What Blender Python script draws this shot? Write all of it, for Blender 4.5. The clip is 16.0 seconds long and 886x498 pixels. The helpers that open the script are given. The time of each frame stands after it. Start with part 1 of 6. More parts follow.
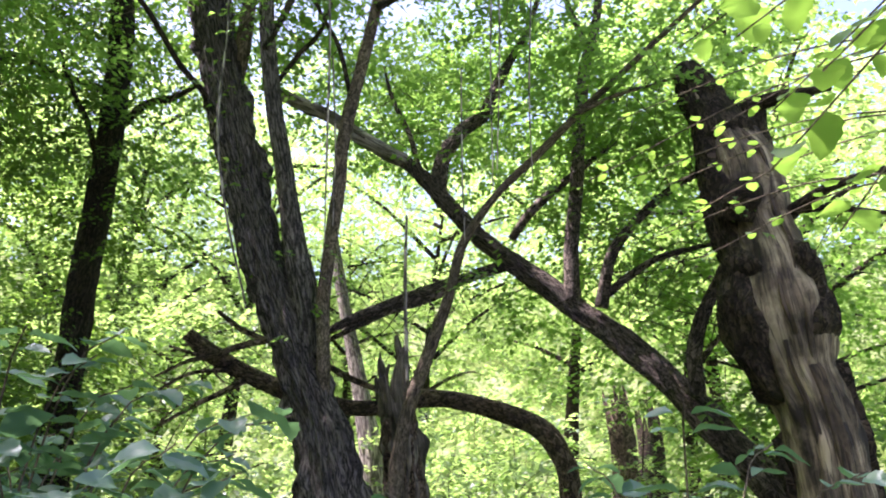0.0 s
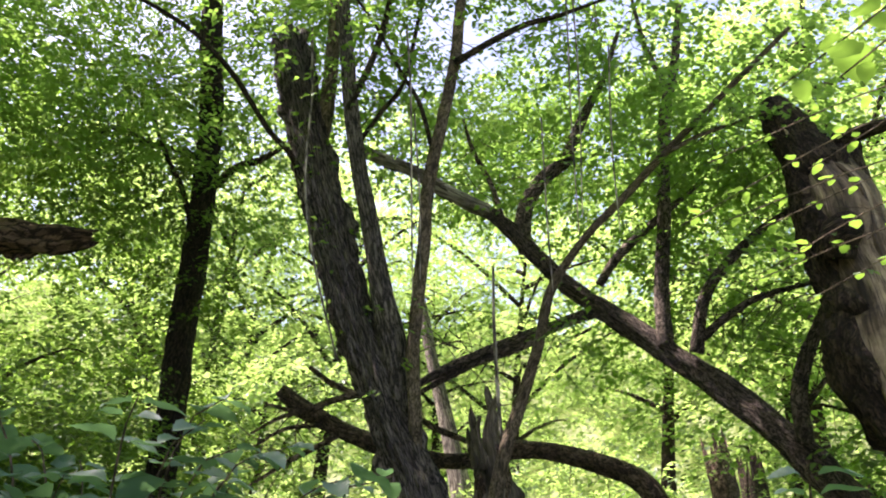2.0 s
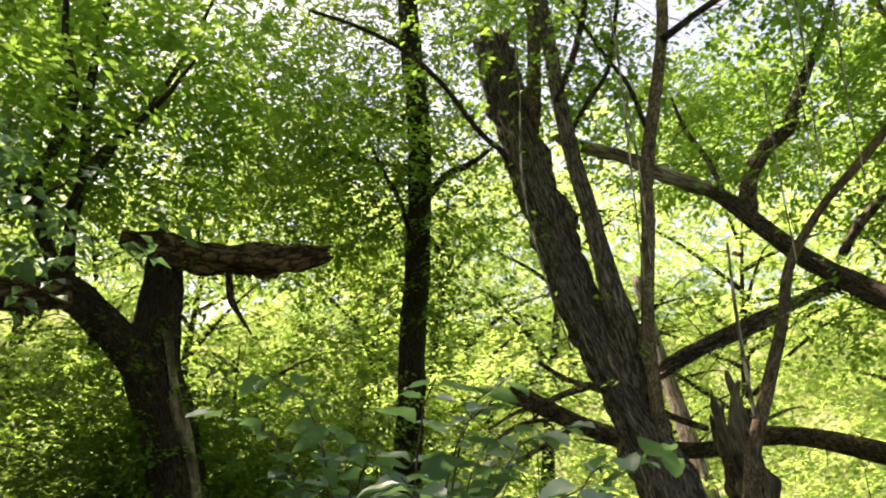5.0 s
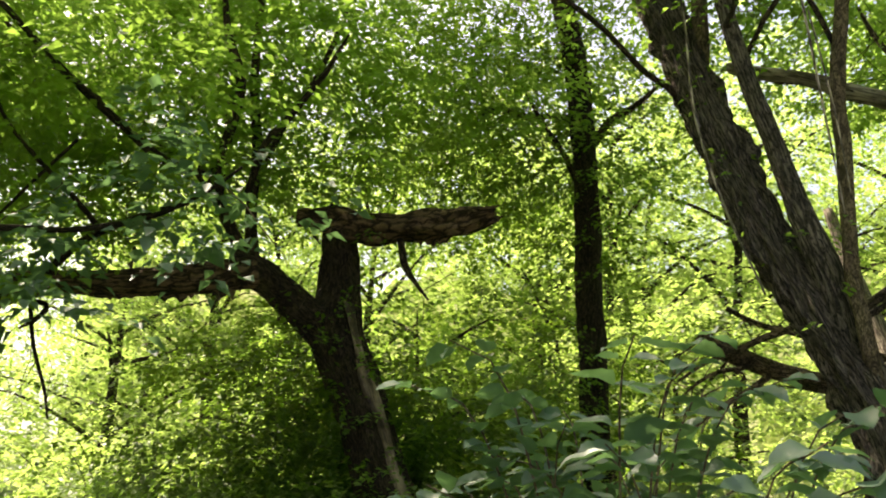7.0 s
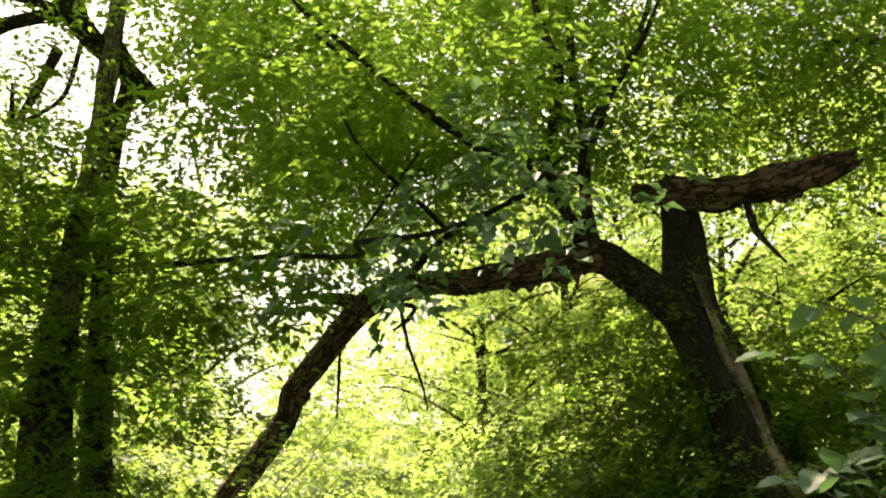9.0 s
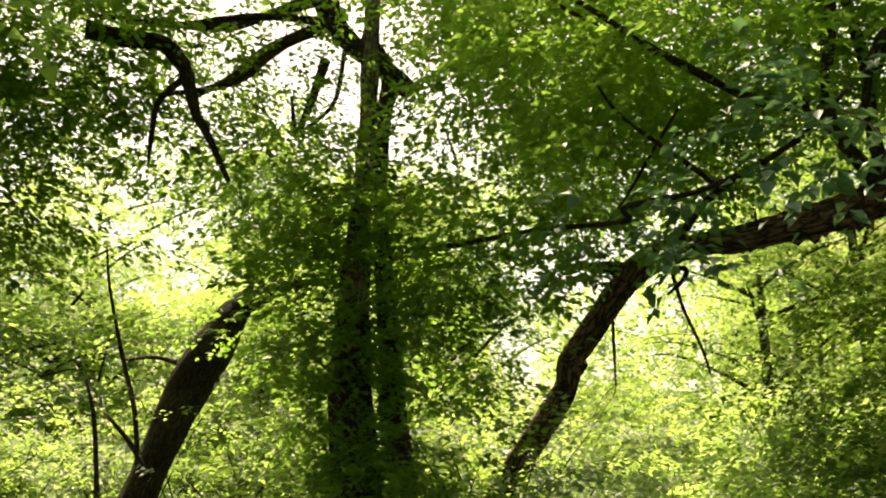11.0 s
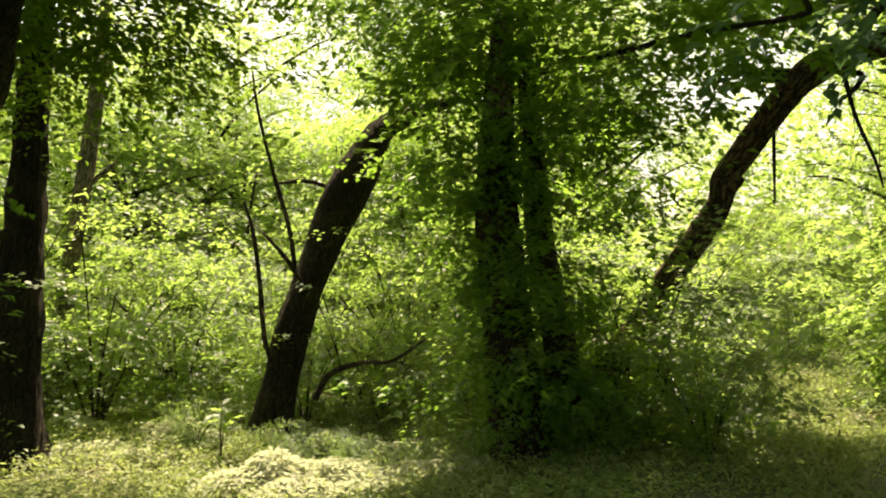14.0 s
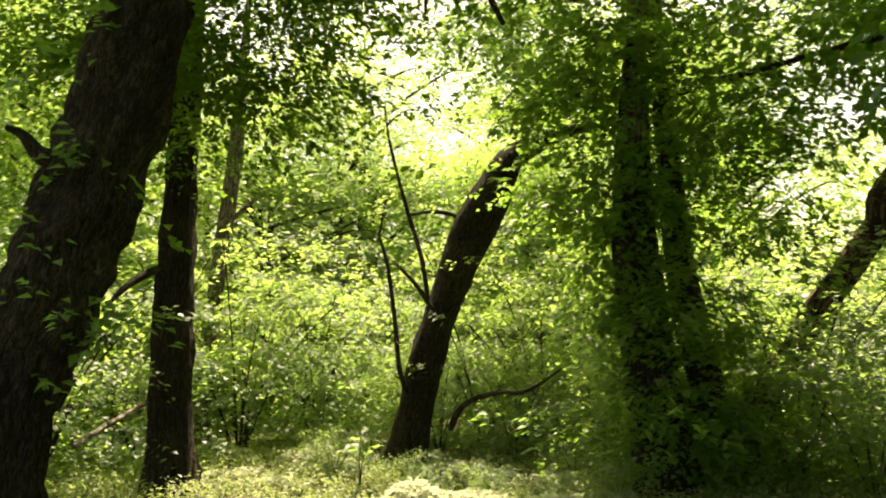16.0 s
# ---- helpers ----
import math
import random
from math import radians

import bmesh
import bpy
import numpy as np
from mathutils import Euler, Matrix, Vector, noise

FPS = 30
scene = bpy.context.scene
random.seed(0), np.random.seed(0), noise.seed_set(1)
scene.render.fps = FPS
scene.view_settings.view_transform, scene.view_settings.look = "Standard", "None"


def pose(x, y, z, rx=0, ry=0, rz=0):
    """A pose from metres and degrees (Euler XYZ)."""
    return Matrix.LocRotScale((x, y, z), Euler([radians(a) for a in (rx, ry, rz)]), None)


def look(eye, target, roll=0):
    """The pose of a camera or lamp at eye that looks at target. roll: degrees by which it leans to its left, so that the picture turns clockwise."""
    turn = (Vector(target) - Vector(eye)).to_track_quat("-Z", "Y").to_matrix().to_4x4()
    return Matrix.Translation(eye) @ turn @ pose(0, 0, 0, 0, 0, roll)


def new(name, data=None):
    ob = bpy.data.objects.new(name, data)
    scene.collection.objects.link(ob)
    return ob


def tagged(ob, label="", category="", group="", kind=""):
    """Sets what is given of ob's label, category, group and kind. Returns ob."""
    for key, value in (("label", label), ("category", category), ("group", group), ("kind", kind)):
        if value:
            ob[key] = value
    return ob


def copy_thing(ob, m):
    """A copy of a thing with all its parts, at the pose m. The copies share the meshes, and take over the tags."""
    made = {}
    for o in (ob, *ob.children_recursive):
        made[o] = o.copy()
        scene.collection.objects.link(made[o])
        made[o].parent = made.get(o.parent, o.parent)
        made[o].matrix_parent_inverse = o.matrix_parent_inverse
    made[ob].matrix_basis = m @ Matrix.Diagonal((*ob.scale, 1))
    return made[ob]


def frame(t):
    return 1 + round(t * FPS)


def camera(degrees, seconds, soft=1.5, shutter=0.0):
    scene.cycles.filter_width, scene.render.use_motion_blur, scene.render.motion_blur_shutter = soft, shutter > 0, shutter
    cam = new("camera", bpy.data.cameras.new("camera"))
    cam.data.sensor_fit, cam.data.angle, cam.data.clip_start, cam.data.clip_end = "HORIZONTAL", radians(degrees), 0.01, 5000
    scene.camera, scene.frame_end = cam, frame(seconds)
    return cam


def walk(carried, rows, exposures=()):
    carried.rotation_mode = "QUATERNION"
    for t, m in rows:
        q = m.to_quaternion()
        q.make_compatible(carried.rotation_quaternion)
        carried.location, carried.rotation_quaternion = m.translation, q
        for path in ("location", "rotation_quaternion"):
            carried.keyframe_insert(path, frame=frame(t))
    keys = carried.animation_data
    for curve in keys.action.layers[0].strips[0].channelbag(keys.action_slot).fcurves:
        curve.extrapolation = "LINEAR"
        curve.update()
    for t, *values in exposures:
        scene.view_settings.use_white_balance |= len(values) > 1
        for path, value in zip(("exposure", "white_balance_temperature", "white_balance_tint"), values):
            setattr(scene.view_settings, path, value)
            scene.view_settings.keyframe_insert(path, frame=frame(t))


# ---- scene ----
cam = camera(56.31, 16.0, soft=2.0)
# seconds, eye x, y, z, yaw to the left, pitch up, lean
PATH = [
    (0, -0, -0.024, 1.539, 0.34, 17.23, 0.51),
    (0.5, 0.003, -0.022, 1.551, 0.89, 19.4, -0.05),
    (1, -0.004, -0.013, 1.552, 1.58, 18.87, 0.1),
    (1.5, -0.009, -0.01, 1.554, 3.43, 19.52, 0.25),
    (2, -0.038, -0.029, 1.565, 6.3, 20.46, 0.22),
    (2.5, -0.068, -0.015, 1.556, 8.93, 20.62, 0.34),
    (3, -0.092, -0.029, 1.55, 11.25, 20.65, 0.29),
    (3.2, -0.102, -0.035, 1.549, 12.55, 20.61, 0.43),
    (5.3, -0.234, -0.078, 1.498, 23.72, 20.04, 0.31),
    (5.5, -0.243, -0.051, 1.517, 25.78, 19.43, 0.44),
    (6, -0.272, -0.009, 1.53, 27.9, 19.23, -0.41),
    (6.5, -0.285, 0.014, 1.533, 30.74, 19.84, -0.33),
    (7, -0.314, 0.024, 1.544, 32.99, 17.63, -1.01),
    (7.5, -0.302, 0.057, 1.532, 38.89, 17.93, -0.25),
    (8, -0.302, 0.078, 1.533, 45.58, 17.61, -0.22),
    (8.5, -0.317, 0.081, 1.53, 51.43, 17.35, -0.57),
    (9, -0.353, 0.1, 1.549, 57.49, 16.88, -1.17),
    (9.5, -0.377, 0.096, 1.551, 62.98, 16.72, -1.19),
    (10, -0.371, 0.091, 1.554, 68.16, 16.48, -0.74),
    (10.2, -0.369, 0.086, 1.55, 70.33, 16.04, -0.78),
    (12.3, -0.398, -0.045, 1.481, 80.73, 13.5, -1.18),
    (12.5, -0.413, -0.055, 1.467, 81.14, 11.97, -1.14),
    (13, -0.454, -0.064, 1.434, 82.46, 8.86, -0.9),
    (13.5, -0.481, -0.08, 1.425, 83.96, 6.1, -0.69),
    (14, -0.516, -0.089, 1.41, 85.18, 4, -0.71),
    (14.5, -0.541, -0.106, 1.406, 86.89, 3.8, -0.49),
    (15, -0.566, -0.141, 1.414, 90.07, 5.33, -0.87),
    (15.5, -0.572, -0.179, 1.419, 92.26, 5.95, -0.59),
    (16, -0.57, -0.225, 1.423, 93.45, 6.08, -0.96),
]
EXPOSURE = [(0.0, 2.0, 6100, 36), (3.0, 1.68, 7300, 28), (5.5, 1.7, 8500, 22), (6.5, 1.56, 8600, 18), (8.0, 1.68, 9000, 18), (9.5, 1.63, 9900, 16), (10.0, 1.52, 9900, 14), (12.5, 1.14, 9900, 11), (14.5, 1.24, 9900, 11), (16.0, 1.45, 9900, 12)]


def aimed(x, y, z, yaw, pitch, lean):
    yaw, pitch = radians(yaw), radians(pitch)
    way = Vector((-math.sin(yaw) * math.cos(pitch), math.cos(yaw) * math.cos(pitch), math.sin(pitch)))
    return look((x, y, z), Vector((x, y, z)) + way, lean)


walk(cam, [(t, aimed(*p)) for t, *p in PATH], EXPOSURE)

# ---- light ----
SUN_TO = Vector((-0.47, 0.03, 0.88)).normalized()
world = bpy.data.worlds.new("sky")
scene.world = world
world.use_nodes = True
wn = world.node_tree.nodes
sky = wn.new("ShaderNodeTexSky")
sky.sky_type, sky.sun_disc = "NISHITA", False
sky.sun_elevation = math.asin(SUN_TO.z)
sky.sun_rotation = math.atan2(SUN_TO.x, SUN_TO.y)
sky.air_density, sky.dust_density = 1.0, 4.0
wn["Background"].inputs["Strength"].default_value = 0.135
world.node_tree.links.new(sky.outputs[0], wn["Background"].inputs["Color"])
sun = new("sun", bpy.data.lights.new("sun", "SUN"))
sun.data.energy, sun.data.angle, sun.data.color = 5.0, radians(0.53), (1.0, 0.95, 0.85)
sun.matrix_world = look(SUN_TO * 60, (0, 0, 0))

# ---- materials ----
def nodes_of(name):
    m = bpy.data.materials.new(name)
    m.use_nodes = True
    nt = m.node_tree
    nt.nodes.clear()
    out = nt.nodes.new("ShaderNodeOutputMaterial")
    return m, nt, out


def node(nt, kind, **values):
    n = nt.nodes.new(kind)
    for key, v in values.items():
        n.inputs[key.replace("_", " ")].default_value = v
    return n


def ramp(nt, source, stops):
    r = nt.nodes.new("ShaderNodeValToRGB")
    while len(r.color_ramp.elements) < len(stops):
        r.color_ramp.elements.new(0.5)
    for e, (at, c) in zip(r.color_ramp.elements, stops):
        e.position, e.color = at, (*c, 1)
    nt.links.new(source, r.inputs[0])
    return r.outputs[0]


def mixed(nt, factor, a, b, mode="MIX"):
    n = nt.nodes.new("ShaderNodeMix")
    n.data_type, n.blend_type = "RGBA", mode
    for slot, v in ((0, factor), (6, a), (7, b)):
        if isinstance(v, (int, float)):
            n.inputs[slot].default_value = v
        elif isinstance(v, tuple):
            n.inputs[slot].default_value = (*v, 1)
        else:
            nt.links.new(v, n.inputs[slot])
    return n.outputs[2]


def leaf_material(name, dark, mid, bright, through_col, gloss=0.35, let=0.5):
    """Leaf blade: a matt and a let-through part, with a thin waxy sheen on top."""
    m, nt, out = nodes_of(name)
    geo = nt.nodes.new("ShaderNodeNewGeometry")
    tex = nt.nodes.new("ShaderNodeTexCoord")
    big = node(nt, "ShaderNodeTexNoise", Scale=0.9, Detail=2.0)
    nt.links.new(tex.outputs["Object"], big.inputs["Vector"])
    add = nt.nodes.new("ShaderNodeMath")
    add.operation = "MULTIPLY_ADD"
    nt.links.new(big.outputs["Fac"], add.inputs[0])
    add.inputs[1].default_value = 0.7
    scaled = nt.nodes.new("ShaderNodeMath")
    scaled.operation = "MULTIPLY_ADD"
    nt.links.new(geo.outputs["Random Per Island"], scaled.inputs[0])
    scaled.inputs[1].default_value, scaled.inputs[2].default_value = 0.6, -0.15
    nt.links.new(scaled.outputs[0], add.inputs[2])
    col = ramp(nt, add.outputs[0], [(0.05, dark), (0.5, mid), (0.95, bright)])
    tcol = mixed(nt, 0.8, col, through_col)
    diff = node(nt, "ShaderNodeBsdfDiffuse", Roughness=0.6)
    tran = nt.nodes.new("ShaderNodeBsdfTranslucent")
    nt.links.new(col, diff.inputs["Color"])
    nt.links.new(tcol, tran.inputs["Color"])
    body = nt.nodes.new("ShaderNodeMixShader")
    body.inputs[0].default_value = let
    nt.links.new(diff.outputs[0], body.inputs[1])
    nt.links.new(tran.outputs[0], body.inputs[2])
    shine = node(nt, "ShaderNodeBsdfGlossy", Roughness=0.5)
    shine.inputs["Color"].default_value = (0.9, 0.95, 1.0, 1)
    fres = node(nt, "ShaderNodeFresnel", IOR=1.42)
    cut = nt.nodes.new("ShaderNodeMath")
    cut.operation = "MULTIPLY"
    cut.inputs[1].default_value = gloss
    nt.links.new(fres.outputs[0], cut.inputs[0])
    top = nt.nodes.new("ShaderNodeMixShader")
    nt.links.new(cut.outputs[0], top.inputs[0])
    nt.links.new(body.outputs[0], top.inputs[1])
    nt.links.new(shine.outputs[0], top.inputs[2])
    nt.links.new(top.outputs[0], out.inputs[0])
    return m


def bark_material(name, deep, mid, ridge, stretch=5.0, scale=9.0, bump=0.9, moss=0.0, stain_low=0.55):
    """Furrowed bark along the limb: UV runs round (metres) and along (metres)."""
    m, nt, out = nodes_of(name)
    uv = nt.nodes.new("ShaderNodeUVMap")
    mp = nt.nodes.new("ShaderNodeMapping")
    mp.inputs["Scale"].default_value = (stretch, 1.0, 1.0)
    nt.links.new(uv.outputs[0], mp.inputs[0])
    warp = node(nt, "ShaderNodeTexNoise", Scale=scale, Detail=5.0, Roughness=0.65, Distortion=0.6)
    nt.links.new(mp.outputs[0], warp.inputs["Vector"])
    vor = node(nt, "ShaderNodeTexVoronoi", Scale=scale * 0.8)
    vor.feature = "DISTANCE_TO_EDGE"
    wob = nt.nodes.new("ShaderNodeVectorMath")
    wob.operation = "MULTIPLY_ADD"
    nt.links.new(warp.outputs["Color"], wob.inputs[0])
    wob.inputs[1].default_value = (0.4, 0.3, 0.0)
    nt.links.new(mp.outputs[0], wob.inputs[2])
    nt.links.new(wob.outputs[0], vor.inputs["Vector"])
    tex = nt.nodes.new("ShaderNodeTexCoord")
    blot = node(nt, "ShaderNodeTexNoise", Scale=2.2, Detail=4.0, Roughness=0.6)
    nt.links.new(tex.outputs["Object"], blot.inputs["Vector"])
    fine = node(nt, "ShaderNodeTexNoise", Scale=60.0, Detail=3.0)
    nt.links.new(tex.outputs["Object"], fine.inputs["Vector"])
    height = nt.nodes.new("ShaderNodeMath")
    height.operation = "MULTIPLY_ADD"
    nt.links.new(vor.outputs["Distance"], height.inputs[0])
    height.inputs[1].default_value = 1.6
    nt.links.new(warp.outputs["Fac"], height.inputs[2])
    col = ramp(nt, height.outputs[0], [(0.42, deep), (0.6, mid), (0.82, ridge)])
    crack = ramp(nt, vor.outputs["Distance"], [(0.0, (0.05, 0.045, 0.04)), (0.06, (0.35, 0.33, 0.32)), (0.15, (1, 1, 1))])
    col = mixed(nt, 0.95, col, crack, "MULTIPLY")
    flake = node(nt, "ShaderNodeTexVoronoi", Scale=scale * 2.3)
    nt.links.new(wob.outputs[0], flake.inputs["Vector"])
    plate = ramp(nt, flake.outputs["Distance"], [(0.15, (1.25, 1.22, 1.2)), (0.6, (0.5, 0.48, 0.46))])
    col = mixed(nt, 0.7, col, plate, "MULTIPLY")
    stain = ramp(nt, blot.outputs["Fac"], [(0.35, (stain_low, stain_low * 0.95, stain_low * 0.9)), (0.65, (1.25, 1.2, 1.15))])
    col = mixed(nt, 1.0, col, stain, "MULTIPLY")
    if moss > 0:
        mask = ramp(nt, blot.outputs["Fac"], [(0.5, (0, 0, 0)), (0.72, (moss, moss, moss))])
        col = mixed(nt, mask, col, (0.07, 0.09, 0.025))
    col = mixed(nt, 0.16, col, ramp(nt, fine.outputs["Fac"], [(0.3, deep), (0.7, ridge)]))
    b = node(nt, "ShaderNodeBump", Strength=bump, Distance=0.03)
    nt.links.new(height.outputs[0], b.inputs["Height"])
    b2 = node(nt, "ShaderNodeBump", Strength=0.4, Distance=0.006)
    nt.links.new(fine.outputs["Fac"], b2.inputs["Height"])
    nt.links.new(b.outputs[0], b2.inputs["Normal"])
    p = node(nt, "ShaderNodeBsdfPrincipled", Roughness=0.9)
    p.inputs["Specular IOR Level"].default_value = 0.25
    nt.links.new(col, p.inputs["Base Color"])
    nt.links.new(b2.outputs[0], p.inputs["Normal"])
    nt.links.new(p.outputs[0], out.inputs[0])
    return m


def wood_material(name, rot, mid, fresh):
    """Stripped wood: long fibres, grey and rotten patches, open cracks."""
    m, nt, out = nodes_of(name)
    uv = nt.nodes.new("ShaderNodeUVMap")
    tex = nt.nodes.new("ShaderNodeTexCoord")
    layers = []
    for sx, sy, detail in ((70.0, 6.0, 4.0), (6.0, 1.6, 6.0)):
        mp = nt.nodes.new("ShaderNodeMapping")
        mp.inputs["Scale"].default_value = (sx, sy, 1.0)
        nt.links.new(uv.outputs[0], mp.inputs[0])
        n = node(nt, "ShaderNodeTexNoise", Scale=1.0, Detail=detail, Roughness=0.62, Distortion=0.1)
        nt.links.new(mp.outputs[0], n.inputs["Vector"])
        layers.append(n.outputs["Fac"])
    blot = node(nt, "ShaderNodeTexNoise", Scale=3.2, Detail=5.0, Roughness=0.65)
    nt.links.new(tex.outputs["Object"], blot.inputs["Vector"])
    fibre = ramp(nt, layers[0], [(0.3, mid), (0.7, fresh)])
    broad = ramp(nt, layers[1], [(0.4, rot), (0.48, mid), (0.6, fresh)])
    col = mixed(nt, 0.72, fibre, broad)
    mask = ramp(nt, blot.outputs["Fac"], [(0.45, (1, 1, 1)), (0.55, (0, 0, 0))])
    col = mixed(nt, mask, col, mixed(nt, 0.55, rot, broad))
    mp = nt.nodes.new("ShaderNodeMapping")
    mp.inputs["Scale"].default_value = (20.0, 1.1, 1.0)
    nt.links.new(uv.outputs[0], mp.inputs[0])
    n = node(nt, "ShaderNodeTexNoise", Scale=1.0, Detail=3.0, Roughness=0.5, Distortion=0.2)
    nt.links.new(mp.outputs[0], n.inputs["Vector"])
    split = ramp(nt, n.outputs["Fac"], [(0.46, (1, 1, 1)), (0.495, (0.12, 0.1, 0.09)), (0.53, (1, 1, 1))])
    col = mixed(nt, 0.9, col, split, "MULTIPLY")
    bp = node(nt, "ShaderNodeBump", Strength=0.9, Distance=0.02)
    nt.links.new(layers[1], bp.inputs["Height"])
    b2 = node(nt, "ShaderNodeBump", Strength=0.5, Distance=0.006)
    nt.links.new(layers[0], b2.inputs["Height"])
    nt.links.new(bp.outputs[0], b2.inputs["Normal"])
    p = node(nt, "ShaderNodeBsdfPrincipled", Roughness=0.85)
    nt.links.new(col, p.inputs["Base Color"])
    nt.links.new(b2.outputs[0], p.inputs["Normal"])
    nt.links.new(p.outputs[0], out.inputs[0])
    return m


def ground_material():
    m, nt, out = nodes_of("forest floor")
    tex = nt.nodes.new("ShaderNodeTexCoord")
    a = node(nt, "ShaderNodeTexNoise", Scale=0.7, Detail=6.0, Roughness=0.65)
    b = node(nt, "ShaderNodeTexNoise", Scale=24.0, Detail=6.0, Roughness=0.7)
    for n in (a, b):
        nt.links.new(tex.outputs["Object"], n.inputs["Vector"])
    soil = ramp(nt, b.outputs["Fac"], [(0.3, (0.04, 0.032, 0.022)), (0.52, (0.12, 0.1, 0.072)), (0.74, (0.34, 0.3, 0.23))])
    turf = ramp(nt, b.outputs["Fac"], [(0.3, (0.045, 0.07, 0.018)), (0.7, (0.15, 0.19, 0.07))])
    mask = ramp(nt, a.outputs["Fac"], [(0.34, (0, 0, 0)), (0.5, (1, 1, 1))])
    col = mixed(nt, mask, soil, turf)
    bp = node(nt, "ShaderNodeBump", Strength=0.8, Distance=0.03)
    nt.links.new(b.outputs["Fac"], bp.inputs["Height"])
    p = node(nt, "ShaderNodeBsdfPrincipled", Roughness=0.95)
    nt.links.new(col, p.inputs["Base Color"])
    nt.links.new(bp.outputs[0], p.inputs["Normal"])
    nt.links.new(p.outputs[0], out.inputs[0])
    return m


BARK = bark_material("furrowed grey bark", (0.014, 0.011, 0.01), (0.13, 0.114, 0.103), (0.36, 0.33, 0.305), 6.0, 8.0, 1.0)
BARK_DARK = bark_material("dark bark", (0.008, 0.005, 0.004), (0.045, 0.031, 0.022), (0.13, 0.098, 0.072), 3.2, 12.0, 1.0, 0.3)
BARK_BROWN = bark_material("rough brown bark", (0.014, 0.01, 0.008), (0.085, 0.062, 0.052), (0.34, 0.285, 0.25), 1.8, 14.0, 1.0, 0.1)
# near-black: the shade of the backlit trunks is put into the colour
BARK_SHADED = bark_material("shade-blackened bark", (0.006, 0.004, 0.003), (0.028, 0.02, 0.014), (0.085, 0.062, 0.045), 3.2, 12.0, 1.0, 0.25)
BARK_GREY = bark_material("pale grey bark", (0.1, 0.08, 0.06), (0.26, 0.22, 0.18), (0.42, 0.38, 0.33), 3.0, 9.0, 0.8)
BARK_THIN = bark_material("smooth young bark", (0.07, 0.055, 0.04), (0.16, 0.125, 0.09), (0.27, 0.22, 0.17), 2.0, 14.0, 0.4, 0.2)
BARK_LOG = bark_material("flaking dead bark", (0.024, 0.016, 0.011), (0.13, 0.088, 0.062), (0.36, 0.275, 0.21), 1.6, 13.0, 1.0)
BARK_LIMB = bark_material("smooth brown dead bark", (0.02, 0.013, 0.009), (0.085, 0.056, 0.037), (0.2, 0.14, 0.095), 2.6, 7.0, 0.7, 0.0, 0.7)
BARE = wood_material("weathered bare wood", (0.018, 0.012, 0.008), (0.12, 0.085, 0.055), (0.4, 0.32, 0.215))
ROTTEN = wood_material("dark rotten wood", (0.012, 0.009, 0.006), (0.06, 0.04, 0.025), (0.13, 0.09, 0.055))
GREYWOOD = wood_material("grey weathered wood", (0.03, 0.024, 0.018), (0.13, 0.105, 0.08), (0.3, 0.25, 0.19))
PALE = bark_material("bleached dead wood", (0.12, 0.1, 0.09), (0.33, 0.3, 0.275), (0.5, 0.465, 0.44), 5.0, 5.0, 0.5)
BLEACHED = wood_material("bleached splintered wood", (0.07, 0.055, 0.045), (0.27, 0.235, 0.2), (0.5, 0.46, 0.41))
LEAF = leaf_material("maple leaf", (0.024, 0.074, 0.013), (0.054, 0.134, 0.023), (0.1, 0.196, 0.04), (0.33, 0.58, 0.1), 0.05, 0.58)
# ivy green, also the darkened copy that puts shade into inner crowns
LEAF_DARK = leaf_material("ivy and shade-dark leaf", (0.018, 0.058, 0.008), (0.038, 0.098, 0.013), (0.068, 0.138, 0.02), (0.24, 0.43, 0.05), 0.04, 0.5)
# paler than the maple leaf: sunlight and haze are put into its colour
LEAF_FAR = leaf_material("far leaf paled for sun", (0.03, 0.09, 0.018), (0.072, 0.155, 0.036), (0.14, 0.228, 0.07), (0.47, 0.68, 0.18), 0.05, 0.66)
LEAF_NEAR = leaf_material("broad shrub leaf", (0.06, 0.135, 0.085), (0.085, 0.17, 0.108), (0.112, 0.205, 0.13), (0.17, 0.36, 0.12), 0.09, 0.32)
LEAF_YOUNG = leaf_material("fresh lime leaf", (0.065, 0.14, 0.022), (0.095, 0.185, 0.028), (0.125, 0.225, 0.035), (0.3, 0.54, 0.07), 0.08, 0.58)
GRASS = leaf_material("grass blade", (0.07, 0.13, 0.03), (0.24, 0.31, 0.11), (0.5, 0.52, 0.29), (0.48, 0.6, 0.2), 0.04, 0.45)
# grass lightened almost to white: full sun is put into its colour
GRASS_SUN = leaf_material("sun-toned grass blade", (0.4, 0.44, 0.27), (0.58, 0.6, 0.45), (0.72, 0.72, 0.6), (0.64, 0.7, 0.5), 0.04, 0.45)
SOIL = ground_material()

# ---- builders ----
rng = np.random.default_rng(7)


def mesh_of(name, verts, faces, mat, uvs=None, smooth=True):
    me = bpy.data.meshes.new(name)
    me.from_pydata([tuple(v) for v in verts], [], faces)
    if uvs is not None:
        layer = me.uv_layers.new(name="UVMap")
        loops = np.empty(len(me.loops), np.int32)
        me.loops.foreach_get("vertex_index", loops)
        layer.data.foreach_set("uv", np.asarray(uvs, np.float32)[loops].ravel())
    me.polygons.foreach_set("use_smooth", np.full(len(me.polygons), smooth))
    me.materials.append(mat)
    me.update()
    return me


def thing(name, base, label, category, group="", kind=""):
    ob = new(name)
    ob.empty_display_size = 0.2
    ob.location = base
    bpy.context.view_layer.update()
    return tagged(ob, label, category, group, kind)


def part(name, me, parent, label="", kind=""):
    ob = new(name, me)
    ob.parent = parent
    return tagged(ob, label, kind=kind) if (label or kind) else ob


